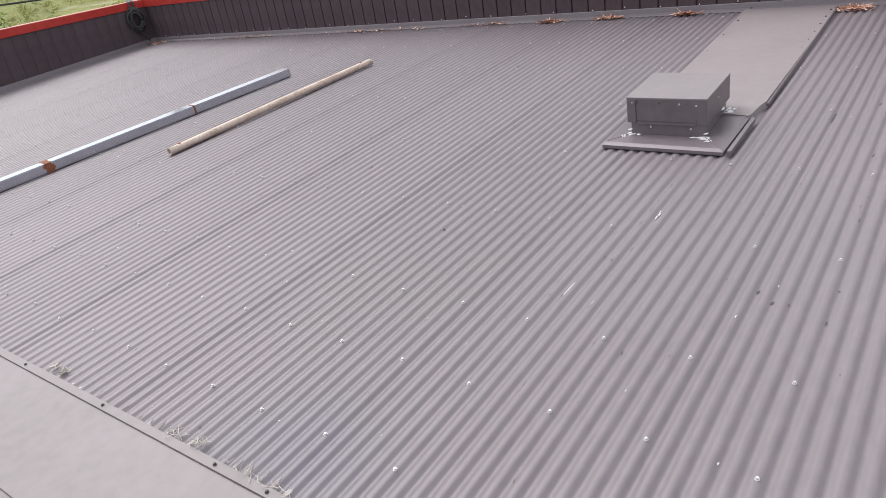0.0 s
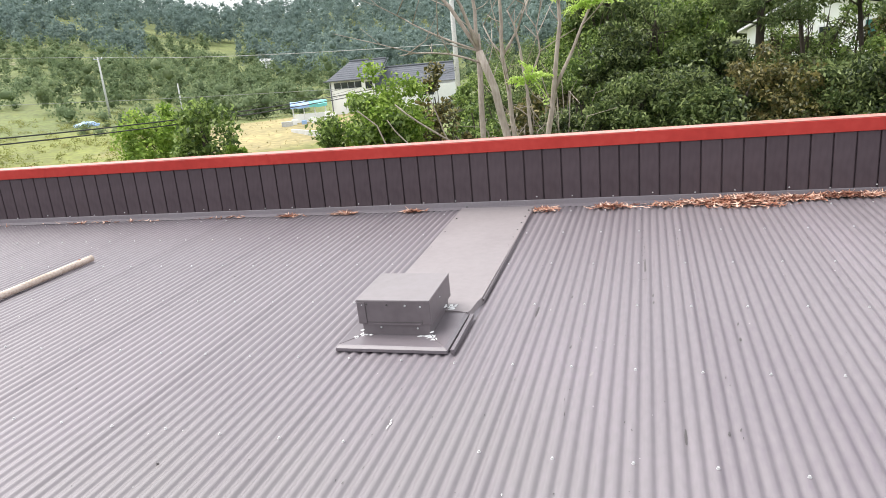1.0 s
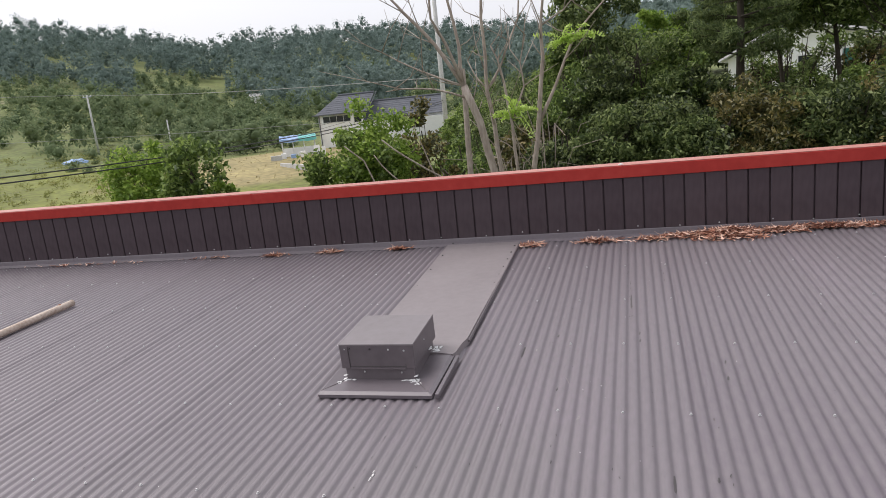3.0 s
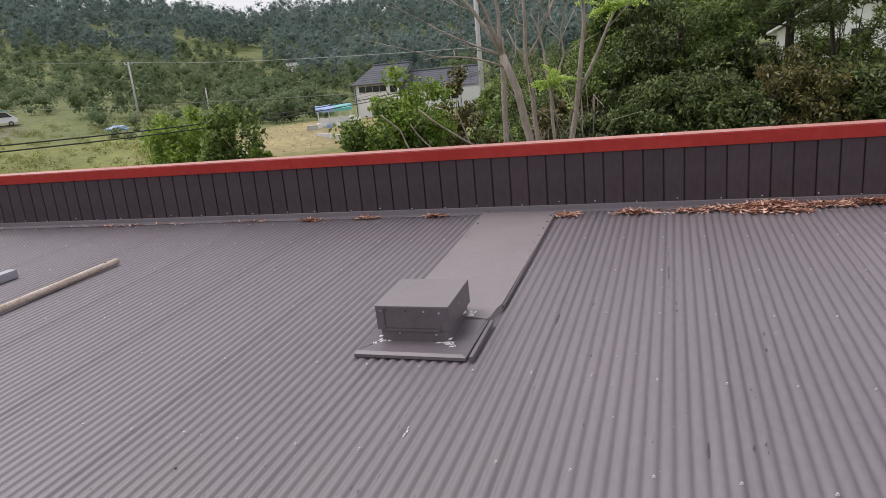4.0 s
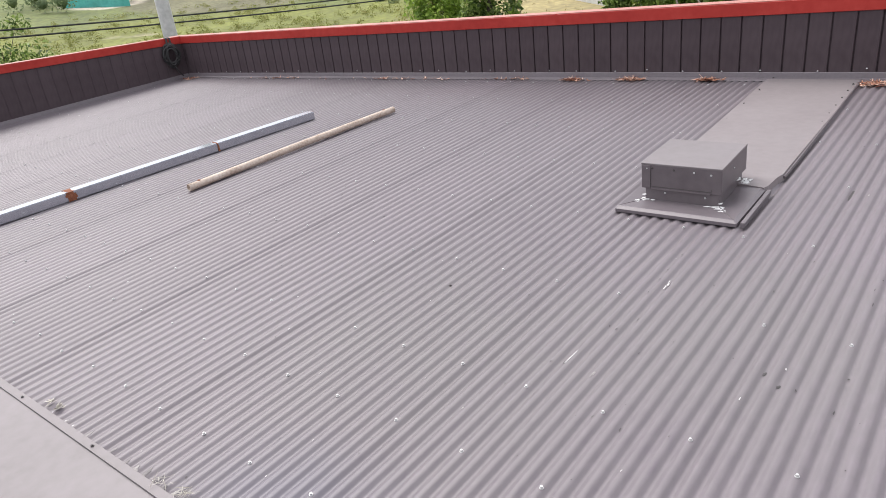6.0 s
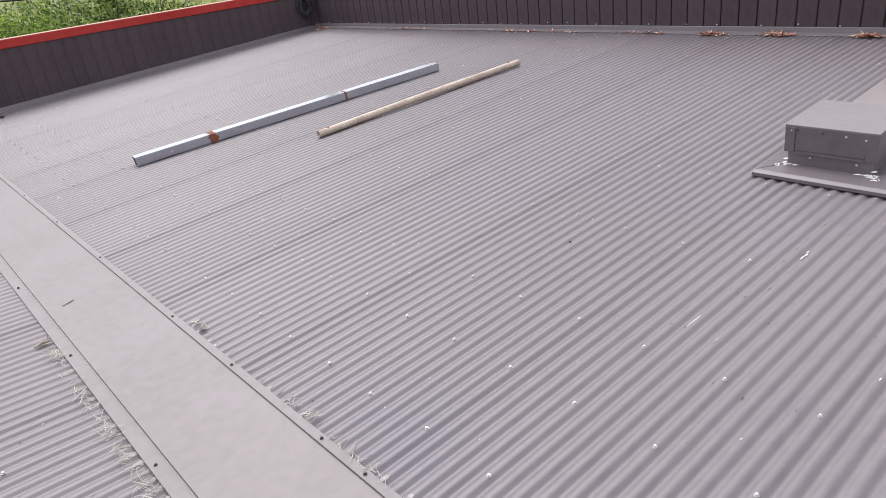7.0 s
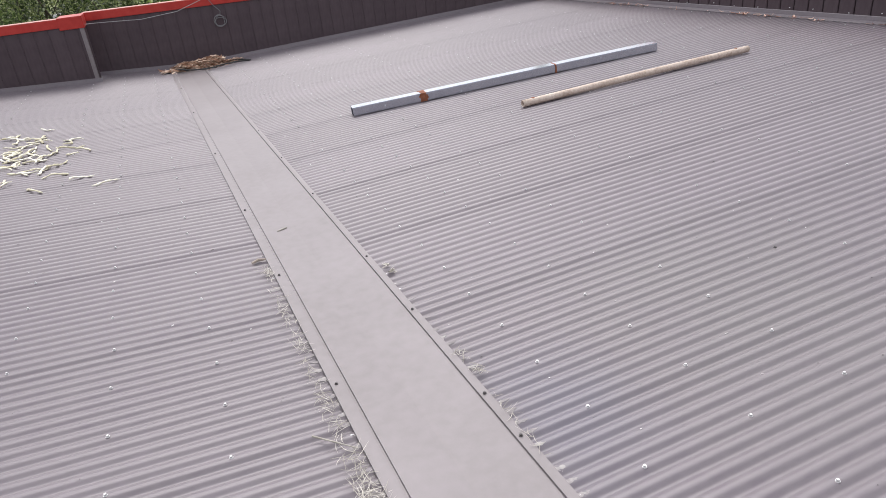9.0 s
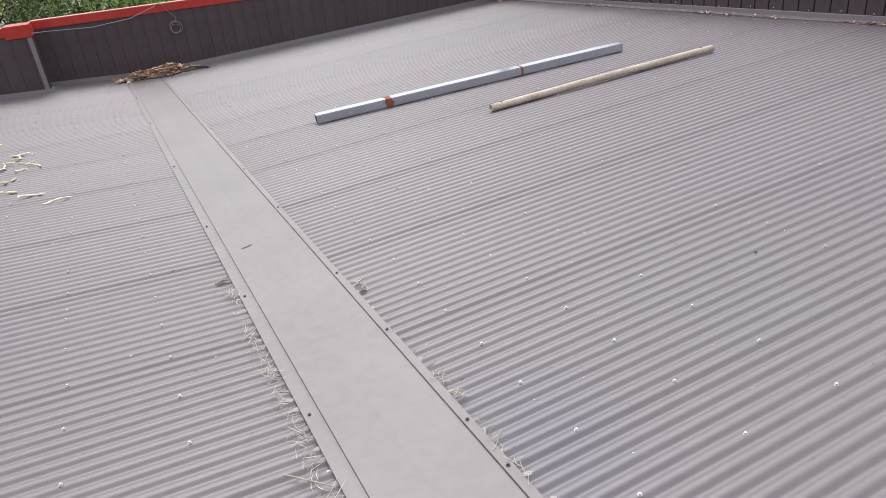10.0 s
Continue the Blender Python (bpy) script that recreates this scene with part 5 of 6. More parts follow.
for i, (az, r, el, wd, mt) in enumerate(((-8.4, 28, -0.8, 1.0, M_LEAF_DARK), (-5.2, 24, 1.6, 1.3, M_LEAF), (-13.2, 28, -1.2, 1.0, M_LEAF), (-11.0, 24, -1.6, 1.1, M_LEAF_DARK), (-12.2, 44, 0.1, 1.8, M_LEAF), (-9.4, 46, 1.6, 2.0, M_LEAF_DARK), (-7.0, 42, 2.0, 1.8, M_LEAF_DARK))):
    broadleaf("shrub", "green shrub behind the bare trees", az, r, el, wd, mt, 110 + i, leaf=0.085, count=70, leaves=90, low=0.0, stems=3)
def brushwood(label, az_range, r_range, n, seed):
    """A thicket of thin arching leafless stems past counting, as one object."""
    rand = random.Random(seed)
    bm = bmesh.new()
    for _ in range(n):
        p = on_ground(rand.uniform(*az_range), rand.uniform(*r_range))
        top = rand.uniform(2.2, 4.0)
        d = Vector((rand.uniform(-1, 1), rand.uniform(-1, 1), 0)) * rand.uniform(0.2, 1.1)
        pts = [p, p + d * 0.3 + Vector((0, 0, top * 0.55)), p + d + Vector((0, 0, top * 0.92)), p + d * 1.9 + Vector((0, 0, top * rand.uniform(0.85, 1.0)))]
        add_tube(bm, pts, [0.016, 0.012, 0.008, 0.004], 5)
    return tagged(part("brushwood", bm, M_BARK), label, "brushwood", kind="stuff")


brushwood("thicket of thin leafless brown stems among the bare trees", (-13.5, -4.8), (13.5, 17.5), 150, 301)
# the wooded bank to the north-east: a hedge of shrubs, then taller trees
HEDGE = [(-3.6, 15, -2.2, 0), (-1.0, 15, -1.4, 0), (1.6, 15.3, -1.2, 0), (4.2, 15, -1.0, 0), (6.8, 15, -1.8, 0), (9.2, 15.2, -1.2, 1), (11.6, 15, -1.5, 1), (14.2, 15.2, -1.4, 0), (16.8, 15, -1.6, 0), (19.4, 15.2, -0.8, 1), (22, 15, 0.2, 0), (25, 15.4, 0.5, 0), (28.5, 15.5, 1, 0)]
for i, (az, r, el, rus) in enumerate(HEDGE):
    broadleaf("hedge_shrub", ("russet-tinged" if rus else "dark green") + " dense shrub on the bank behind the parapet", az, r, el, 1.0, M_LEAF_RUSSET if rus else (M_LEAF_HEDGE, M_LEAF_DARK)[i % 2], 60 + i, leaf=0.058, count=64, leaves=185, low=0.0, stems=3, long=2.4)
BACKROW = [(-3.2, 18.5, 3.2, 1.1), (-0.6, 18.5, 2.4, 1.1), (1.6, 18.5, 4.6, 1.15), (3.9, 18.6, 3.4, 1.0), (6.2, 18.5, 0.6, 0.9), (7.6, 19.5, -0.8, 0.8), (9.8, 18.5, -1.2, 0.9), (12.8, 18.6, -1.0, 0.9), (16.0, 18.6, -0.9, 1.0), (19.2, 18.5, 0.5, 1.2), (22.6, 18.6, 2.0, 1.3), (26, 18.6, 3.0, 1.3)]
for i, (az, r, el, wd) in enumerate(BACKROW):
    broadleaf("hedge_shrub", "tall dark green shrub in the second row on the bank", az, r, el, wd, (M_LEAF, M_LEAF_HEDGE, M_LEAF_DARK)[i % 3], 90 + i, leaf=0.062, count=70, leaves=150, low=0.0, stems=3, long=2.4)
for i, (az, r, el, wd, lo, mt, txt) in enumerate((
        (-1.2, 21, 9.6, 1.35, 0.15, M_LEAF_DARK, "tall slender dark broadleaf tree"), (-3.6, 22, 6.0, 1.0, 0.2, M_LEAF, "slender green tree beside the bare trees"), (3.3, 24, 5.2, 1.2, 0.2, M_LEAF_BRIGHT, "light green young tree"),
        (12.5, 22, 11.5, 2.1, 0.42, M_LEAF_DARK, "tall tree with a high dark crown before a house"), (16.2, 21, 12, 2.0, 0.4, M_LEAF, "tall tree with a high green crown before a house"),
        (19.5, 20, 12, 1.9, 0.42, M_LEAF_DARK, "tall dark green tree"), (23.5, 20, 12, 2.0, 0.3, M_LEAF_DARK, "tall dark green tree"), (28, 21, 12, 2.2, 0.25, M_LEAF_DARK, "tall dark green tree"))):
    broadleaf("tall_tree", txt, az, r, el, wd, mt, 120 + i, leaf=0.1, count=85, leaves=110, low=lo, long=3.0)
pine("pine_tree", "dark green pine with spreading boughs", 9.2, 20, 12, 1.75, 140, 0.36)
pine("pine_tree", "dark green pine with spreading boughs", 5.2, 24, 4.6, 1.2, 142, 0.3)
for i, (az, r, el, wd) in enumerate(((-2, 60, 3.9, 3.4), (4, 58, 3.6, 3.4), (9, 62, 5.0, 4), (14, 60, 5.5, 5), (20, 60, 5.5, 5), (26, 60, 5.5, 5))):
    broadleaf("far_tree", "dark green tree in the wood behind the house", az, r, el, wd, M_LEAF_DARK, 150 + i, leaf=0.22, count=70, leaves=110, low=0.05)
for i, (az, r, el, wd, mt) in enumerate(((10.8, 27, 0.6, 0.7, M_LEAF_RUSSET), (13.6, 27, 0.3, 0.8, M_LEAF), (18.4, 26, 2.2, 1.4, M_LEAF_RUSSET), (20.5, 26, 4.0, 1.5, M_LEAF_DARK))):
    broadleaf("garden_tree", "thin small tree before the white house", az, r, el, wd, mt, 180 + i, leaf=0.08, count=26, leaves=60, low=0.25)
for i, az in enumerate((10.4, 12.1, 13.7, 15.4, 17.2)):
    broadleaf("sapling_tree", "thin twiggy young tree before the white house", az, 25.5, 3.0, 0.9, M_LEAF if i % 2 else M_LEAF_DARK, 210 + i, leaf=0.085, count=20, leaves=34, low=0.1, long=2.9, stems=2)
# behind the west parapet
for i, (az, r, el, wd, mt) in enumerate(((-75, 17, -2.6, 1.2, M_LEAF_BRIGHT), (-79, 16, -1.8, 1.2, M_LEAF), (-83, 17, -1.2, 1.3, M_LEAF_BRIGHT), (-87, 16, -0.8, 1.3, M_LEAF), (-91, 18, 0.0, 1.4, M_LEAF_HEDGE), (-95, 19, 0.8, 1.5, M_LEAF_HEDGE), (-99.5, 21, 1.0, 1.6, M_LEAF_HEDGE), (-103, 18, 1.0, 1.6, M_LEAF_DARK), (-107, 18, 1.0, 1.6, M_LEAF_DARK))):
    broadleaf("shrub", "leafy green shrub growing beside the building", az, r, el, wd, mt, 170 + i, leaf=0.055, count=80, leaves=150, low=0.05, stems=3, long=2.4)
for i in range(9):
    broadleaf("shrub", "dense dark green shrub in the thicket beside the building", -72 - 4.1 * i, 23.5, -0.6 + 0.32 * i, 1.7, M_LEAF_HEDGE if i > 4 else M_LEAF, 230 + i, leaf=0.08, count=60, leaves=110, low=0.0, stems=3, long=2.2)


def scatter(name, label, n, az_range, r_range, height, radius, leaves, leaf, mat, seed, keep, category, fill=0.5, tall=0.85, lobes=1):
    """Shrubs or tree crowns past counting, as one object."""
    rand = random.Random(seed)
    g = np.random.default_rng(seed)
    clumps = []
    tries = 0
    while len(clumps) < n * lobes and tries < n * 8:
        tries += 1
        az = rand.uniform(*az_range)
        r = math.sqrt(rand.uniform(r_range[0] ** 2, r_range[1] ** 2))
        p = on_ground(az, r)
        if not keep(az, r, noise.noise(Vector((p.x * 0.025, p.y * 0.025, 9)))):
            continue
        s = rand.uniform(0.5, 1.0) + 0.9 * rand.random() ** 3
        for q in range(lobes):
            if lobes == 1:
                clumps.append((p + Vector((0, 0, height * s * 0.55)), radius * s, int(leaves * s)))
                continue
            f = (q + 0.5) / lobes
            a, d = rand.uniform(0, 6.28), radius * s * rand.uniform(0.15, 0.95) * (1.1 - 0.75 * f)
            clumps.append((p + Vector((d * math.cos(a), d * math.sin(a), height * s * (0.2 + 0.75 * f))), radius * s * rand.uniform(0.4, 0.7), int(leaves * s)))
    pts, size = clump_points(g, clumps, leaf)
    pts[:, 2] += (g.random(len(pts)) - 0.3) * height * 0.12
    return tagged(cards(name, pts, size, mat, seed, long=1.5, up=0.4, cores=crown_cores(clumps, seed, fill, tall)), label, category, kind="stuff")


scatter("far_woods", "wood covering the far hill, haze painted in as grey-green", 3100, (-68, 13), (150, 420), 8, 3.1, 36, 0.4, M_FOREST, 200, lambda a, r, q: r > (255 + 110 * q) * min(1, max(0, (-a - 24) / 10)) + 165 * (1 - min(1, max(0, (-a - 24) / 10))), "wood", 0.4, 0.9, 4)
scatter("hillside_trees", "small trees dotted over the hillside", 460, (-82, -6), (105, 270), 5.0, 2.5, 56, 0.27, M_SCRUB, 206, lambda a, r, q: q > -0.25 and not (-32 < a < -12 and r < 130) and not (a < -46 and r < 145) and not (-58 < a < -49 and r < 160), "trees", 0.4, 0.9, 4)
scatter("hillside_scrub", "scrub and bushes on the hillside", 1050, (-82, -6), (96, 262), 2.0, 1.5, 100, 0.2, M_SCRUB, 201, lambda a, r, q: q > -0.16 and not (-32 < a < -12 and r < 95) and not (a < -46 and r < 112), "scrub", 0.5)
scatter("field_bushes", "low bushes dotted over the meadow edge", 22, (-44, -34), (72, 100), 0.7, 0.8, 80, 0.17, M_SCRUB, 202, lambda a, r, q: q > 0.05 and not -34 < a < -25, "bushes")
scatter("dark_bushes", "darker bushes along the field edge", 46, (-36, -28), (84, 120), 3.2, 2.2, 50, 0.22, M_SCRUB, 203, lambda a, r, q: True, "bushes", 0.5, 0.85, 5)
scatter("meadow_weeds", "knee-high weeds and grass tussocks over the meadow", 650, (-80, -35), (22, 105), 0.25, 0.55, 60, 0.08, M_WEED, 207, lambda a, r, q: q > -0.3, "weeds", 0.15, 0.4)


def meadow_grass(n, seed, dry, mat, label):
    g = np.random.default_rng(seed)
    rand = random.Random(seed)
    pts = []
    while len(pts) < n:
        az = rand.uniform(-80, -14)
        if dry != (-36.5 < az < -24):
            continue
        p = on_ground(az, math.sqrt(rand.uniform(24 ** 2, 100 ** 2)))
        pts.append((p.x, p.y, p.z + 0.1))
    pts = np.array(pts)
    return tagged(cards("meadow_grass", pts, g.uniform(0.06, 0.18, n), mat, seed, long=3.0, up=1.3), label, "grass", kind="stuff")


M_DRYGRASS = material("dry_field_grass", [(0.3, 0.245, 0.11), (0.35, 0.29, 0.13), (0.4, 0.335, 0.16)], rough=0.8, grain=0.4, blotch=0.06, bump=0, spread=0.4, island=True, transmit=0.2)
meadow_grass(500, 205, True, M_DRYGRASS, "golden dry grass over the field")


# ---- houses, poles and things beyond ----
def facing(az, r, z=None):
    """A frame at that place whose -y axis looks back at the roof."""
    p = on_ground(az, r)
    if z is not None:
        p.z = z
    return Matrix.Translation(p) @ pose(0, 0, 0, 0, 0, -az)


def gable_roof(x0, x1, y0, y1, eave, ridge, hip0=0.0, hip1=0.0, over=0.45, courses=9, mat=None):
    """Stepped tile courses on two slopes; hip0 and hip1 draw the ridge ends in."""
    bm = bmesh.new()
    x0, x1, y0, y1 = x0 - over, x1 + over, y0 - over, y1 + over
    yc = (y0 + y1) / 2
    for side in (0, 1):
        ya = y0 if side == 0 else y1
        for k in range(courses):
            f0, f1 = k / courses, (k + 1) / courses
            za, zb = eave + (ridge - eave) * f0, eave + (ridge - eave) * f1
            pa, pb = ya + (yc - ya) * f0, ya + (yc - ya) * f1
            lip = [bm.verts.new(p) for p in ((x0 + hip0 * f0, pa, za + 0.025), (x1 - hip1 * f0, pa, za + 0.025))]
            head = [bm.verts.new(p) for p in ((x1 - hip1 * f1, pb, zb), (x0 + hip0 * f1, pb, zb))]
            if k == 0:
                foot = [bm.verts.new(p) for p in ((x0, pa, za - 0.05), (x1, pa, za - 0.05))]
            bm.faces.new(lip + head)
            bm.faces.new((foot[0], foot[1], lip[1], lip[0]))
            foot = head[::-1]
    for xe, hp in ((x0, hip0), (x1, -hip1)):
        v = [bm.verts.new((xe, y0, eave)), bm.verts.new((xe, y1, eave)), bm.verts.new((xe + hp, yc, ridge))]
        bm.faces.new(v)
    add_tube(bm, [(x0 + hip0, yc, ridge + 0.03), (x1 - hip1, yc, ridge + 0.03)], 0.13, 8)
    return bm


def window_on(parent, x, y, z, w, h, shutters=1):
    fr = part("window", box((x - w / 2 - 0.06, y - 0.06, z - h / 2 - 0.06), (x + w / 2 + 0.06, y + 0.02, z + h / 2 + 0.06), 0.01), M_FRAME, parent)
    n = max(1, int(w / 0.7))
    for k in range(n):
        a = x - w / 2 + w * k / n + 0.02
        part("pane", box((a, y - 0.075, z - h / 2 + 0.02), (a + w / n - 0.04, y - 0.055, z + h / 2 - 0.02)), M_GLASS_DARK, fr)


def house_tiled():
    m = facing(-19.85, 75)
    gz = m.translation.z
    t = tagged(empty("house", m), "white-walled rural house with dark grey tiled roofs", "house")
    ev, rd = 1.75 - gz, 3.75 - gz
    part("wall", box((-6.6, 0.3, -0.3), (-1.7, 6.5, ev)), M_WHITE, t)
    part("roof", gable_roof(-6.6, -1.6, 0.3, 6.5, ev, rd, hip0=2.7, hip1=-1.1, over=0.35), M_TILE, t, "dark grey tile roof")
    ev2, rd2 = 0.8 - gz, 2.75 - gz
    part("wall", box((-1.6, 1.2, -0.3), (7.4, 7.0, ev2)), M_WHITE, t)
    part("roof", gable_roof(-1.7, 7.0, 1.2, 7.0, ev2, rd2, hip0=0.0, hip1=0.0, over=0.5), M_TILE, t, "dark grey tile roof")
    part("barge_board", tube([(-1.0, -0.32, ev + 0.1), (0.1, 3.4, rd + 0.08)], 0.05, 6), M_TILE, t)
    part("gutter", tube([(-7.2, -0.34, ev + 0.0), (-1.0, -0.34, ev + 0.0)], 0.08, 6), M_TILE, t)
    part("downpipe", tube([(-6.5, 0.2, ev), (-6.5, 0.2, 0)], 0.06, 6), M_TILE, t)
    window_on(t, -4.6, 0.3, ev - 0.55, 3.0, 0.7)
    window_on(t, -2.3, 0.3, ev - 0.7, 0.8, 0.8)
    window_on(t, 4.0, 1.2, ev2 - 1.0, 1.6, 0.9)
    part("porch_wall", box((5.0, 0.4, -0.3), (7.6, 1.3, ev2 - 0.3)), M_FRAME, t)
    return t


def house_white():
    m = facing(14.6, 38, 0.3)
    t = tagged(empty("house", m), "white gabled house with an ochre wing half hidden behind trees", "house")
    gable = [(-4.1, -0.6), (2.0, -0.6), (2.0, 2.55), (-1.4, 3.4), (-4.1, 2.05)]
    bm = bmesh.new()
    va, vb = [[bm.verts.new((x, y, z)) for x, z in gable] for y in (0.0, 6.0)]
    bm.faces.new(va)
    bm.faces.new(vb[::-1])
    for i in range(5):
        j = (i + 1) % 5
        bm.faces.new((va[i], vb[i], vb[j], va[j]))
    part("wall", bm, M_WHITE, t)
    for p, q in (((-4.5, 1.9), (-1.4, 3.45)), ((-1.4, 3.45), (2.4, 2.5))):
        bm = bmesh.new()
        v = [bm.verts.new((x, y, z + dz)) for x, z in (p, q) for y in (-0.45, 6.3) for dz in (0.02, 0.16)]
        for f in ((0, 1, 5, 4), (2, 6, 7, 3), (0, 4, 6, 2), (1, 3, 7, 5), (0, 2, 3, 1), (4, 5, 7, 6)):
            bm.faces.new([v[i] for i in f])
        part("roof", bm, M_CONCRETE, t, "pale grey roof")
        part("barge_board", tube([(p[0], -0.5, p[1] + 0.06), (q[0], -0.5, q[1] + 0.06)], 0.06, 6), M_CONCRETE, t)
    for k in range(12):
        part("siding_board", box((-4.1, -0.018, -0.4 + k * 0.2), (-2.3, 0.0, -0.22 + k * 0.2)), M_WHITE, t)
    window_on(t, -0.6, 0, 1.35, 0.7, 1.0)
    window_on(t, -2.9, 0, 1.0, 0.7, 0.9)
    part("shutter", box((0.95, -0.08, 0.9), (1.5, 0.0, 1.95), 0.01), M_GREENPAINT, t, "dark green panel")
    part("door_frame", box((0.85, -0.05, 0.7), (1.6, 0.0, 2.05), 0.01), M_FRAME, t)
    part("wall", box((2.0, -0.3, -0.6), (3.6, 5.5, 2.3)), M_ORANGE, t, "ochre wall")
    part("roof", box((1.9, -0.8, 2.3), (6.6, 5.8, 2.48), 0.02), M_CONCRETE, t, "pale grey flat roof")
    window_on(t, 2.65, -0.3, 1.15, 0.7, 1.1)
    part("wall", box((3.6, 0.6, -0.6), (6.4, 5.5, 2.3)), M_CONCRETE, t, "shaded grey porch wall")
    window_on(t, 5.2, 0.6, 1.4, 0.8, 0.8)
    return t


def shed(az, r, w, h, label):
    t = tagged(empty("shed", facing(az, r)), label, "shed")
    part("wall", box((-w / 2, 0, -0.2), (w / 2, w * 0.8, h)), M_WHITE, t)
    part("roof", gable_roof(-w / 2, w / 2, 0, w * 0.8, h, h + w * 0.2, 0, 0, 0.2, 4), M_CONCRETE, t)
    part("door", box((-0.4, -0.04, -0.1), (0.4, 0.0, min(2.0, h - 0.2))), M_CONCRETE, t)
    return t


def stall():
    t = tagged(empty("market_stall", facing(-26.8, 70)), "open stall with teal and blue tarpaulin roof", "stall")
    for x in (-1.6, -0.5, 0.6, 1.7):
        for y in (0, 2.2):
            part("post", tube([(x, y, -0.2), (x, y, 1.75)], 0.05, 6), M_FRAME, t)
    for x0, x1, mt in ((-1.8, 0.1, M_BLUE), (0.1, 1.9, M_TEAL)):
        bm = bmesh.new()
        v = [[bm.verts.new((x0 + (x1 - x0) * i / 4, -0.3 + 0.7 * j, 1.75 + 0.35 * math.sin(math.pi * j / 4) + 0.05 * math.sin(i * 2.1 + j))) for j in range(5)] for i in range(5)]
        for i in range(4):
            for j in range(4):
                bm.faces.new((v[i][j], v[i + 1][j], v[i + 1][j + 1], v[i][j + 1]))
        for i in range(4):
            a, b = v[i][0], v[i + 1][0]
            bm.faces.new((a, b, bm.verts.new(b.co + Vector((0, -0.02, -0.3))), bm.verts.new(a.co + Vector((0, -0.02, -0.3)))))
        part("tarpaulin", bm, mt, t)
    part("counter", box((-1.5, 0.2, 0), (1.6, 0.7, 0.85), 0.02), M_WHITE, t)
    return t


def pole(az, r, top_el, rad, label, arms=0):
    p = on_ground(az, r)
    h = polar(az, top_el, r).z - p.z
    t = tagged(empty("utility_pole", Matrix.Translation(p)), label, "pole")
    part("shaft", tube([(0, 0, -0.3), (0, 0, h)], [rad, rad * 0.65], 12), M_CONCRETE, t, smooth=True)
    for k in range(arms):
        z = h - 0.25 - 0.7 * k
        part("cross_arm", box((-0.7, -0.05, z - 0.05), (0.7, 0.05, z + 0.05), 0.01), M_GALV, t)
        for x in (-0.6, 0, 0.6):
            part("insulator", tube([(x, 0, z + 0.05), (x, 0, z + 0.12), (x, 0, z + 0.22)], [0.05, 0.03, 0.045], 8), M_WHITE, t)
    return Vector((p.x, p.y, p.z + h))


def cable(label, a, b, sag, rad, mat=M_CABLE):
    pts = [a.lerp(b, i / 24) - Vector((0, 0, sag * 4 * (i / 24) * (1 - i / 24))) for i in range(25)]
    return tagged(part("overhead_cable", tube(pts, rad, 6), mat), label, "cable")


house_tiled()
house_white()


def goods(az, r, w, h, mat, label, name="crate"):
    """Crates and drums set out round the stall."""
    bm = tube([(0, 0, -0.1), (0, 0, h * 0.3), (0, 0, h * 0.7), (0, 0, h)], [w * 0.48, w * 0.5, w * 0.5, w * 0.46], 12) if name == "drum" else box((-w / 2, -0.3, -0.1), (w / 2, 0.3, h), 0.03)
    return tagged(part(name, bm, mat, m=facing(az, r)), label, name)


goods(-28.1, 69, 0.5, 0.5, M_WHITE, "white crate beside the stall")
goods(-27.3, 68.5, 0.5, 0.35, M_BLUE, "pale blue crate beside the stall")
goods(-26.5, 68.5, 0.5, 0.55, M_WHITE, "white crate beside the stall")
goods(-25.3, 69.5, 0.6, 0.9, M_WHITE, "white plastic drum beside the stall", "drum")
goods(-24.8, 69, 0.5, 0.7, M_WHITE, "white plastic drum beside the stall", "drum")
goods(-28.7, 68, 1.1, 0.45, M_CONCRETE, "low grey box beside the stall")

# odds and ends lying in the west field
tagged(part("concrete_block", box((-0.9, -0.4, -0.1), (0.9, 0.4, 0.75), 0.04), M_WHITE, m=facing(-71.6, 55)), "pale concrete block lying in the field", "block")
for az, r, w, yaw, lab in ((-65.5, 62, 1.5, 15, "pale boards lying in the field"), (-64.9, 63, 1.0, -20, "short pale boards lying in the field"), (-67.2, 56, 1.2, 8, "pale boards half sunk in the grass")):
    tagged(part("board_pile", box((-w / 2, -0.2, 0.0), (w / 2, 0.2, 0.22), 0.03), M_CONCRETE, m=facing(az, r) @ pose(0, 0, 0, 0, 4, yaw)), lab, "boards")

# far mountain; its haze is put into the base colour
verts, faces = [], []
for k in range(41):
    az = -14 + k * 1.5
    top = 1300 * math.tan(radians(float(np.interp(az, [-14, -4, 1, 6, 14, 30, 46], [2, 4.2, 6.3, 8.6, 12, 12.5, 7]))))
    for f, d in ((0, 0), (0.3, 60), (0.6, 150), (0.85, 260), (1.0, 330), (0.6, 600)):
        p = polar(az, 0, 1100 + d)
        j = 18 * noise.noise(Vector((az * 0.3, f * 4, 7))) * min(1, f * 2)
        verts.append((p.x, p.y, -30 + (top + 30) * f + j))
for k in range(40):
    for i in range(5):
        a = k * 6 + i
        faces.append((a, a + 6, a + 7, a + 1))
tagged(obj("mountain_backdrop", mesh_of("mountain_backdrop", verts, faces, M_HAZE, True)), "distant mountain slope, haze painted in as pale blue-grey", "mountain", kind="structure")
shed(-29.5, 232, 4.5, 2.6, "small white hut on the hillside")
shed(-98.3, 30, 3.2, 2.6, "pale shed behind dark shrubs")
stall()
pole(-61.0, 15, 11, 0.17, "thick pale concrete utility pole beside the building")
p_far = pole(-41.8, 100, 3.35, 0.16, "slender pale utility pole on the hillside", 1)
pole(-52.0, 150, 3.9, 0.17, "slender pale utility pole on the hillside", 1)
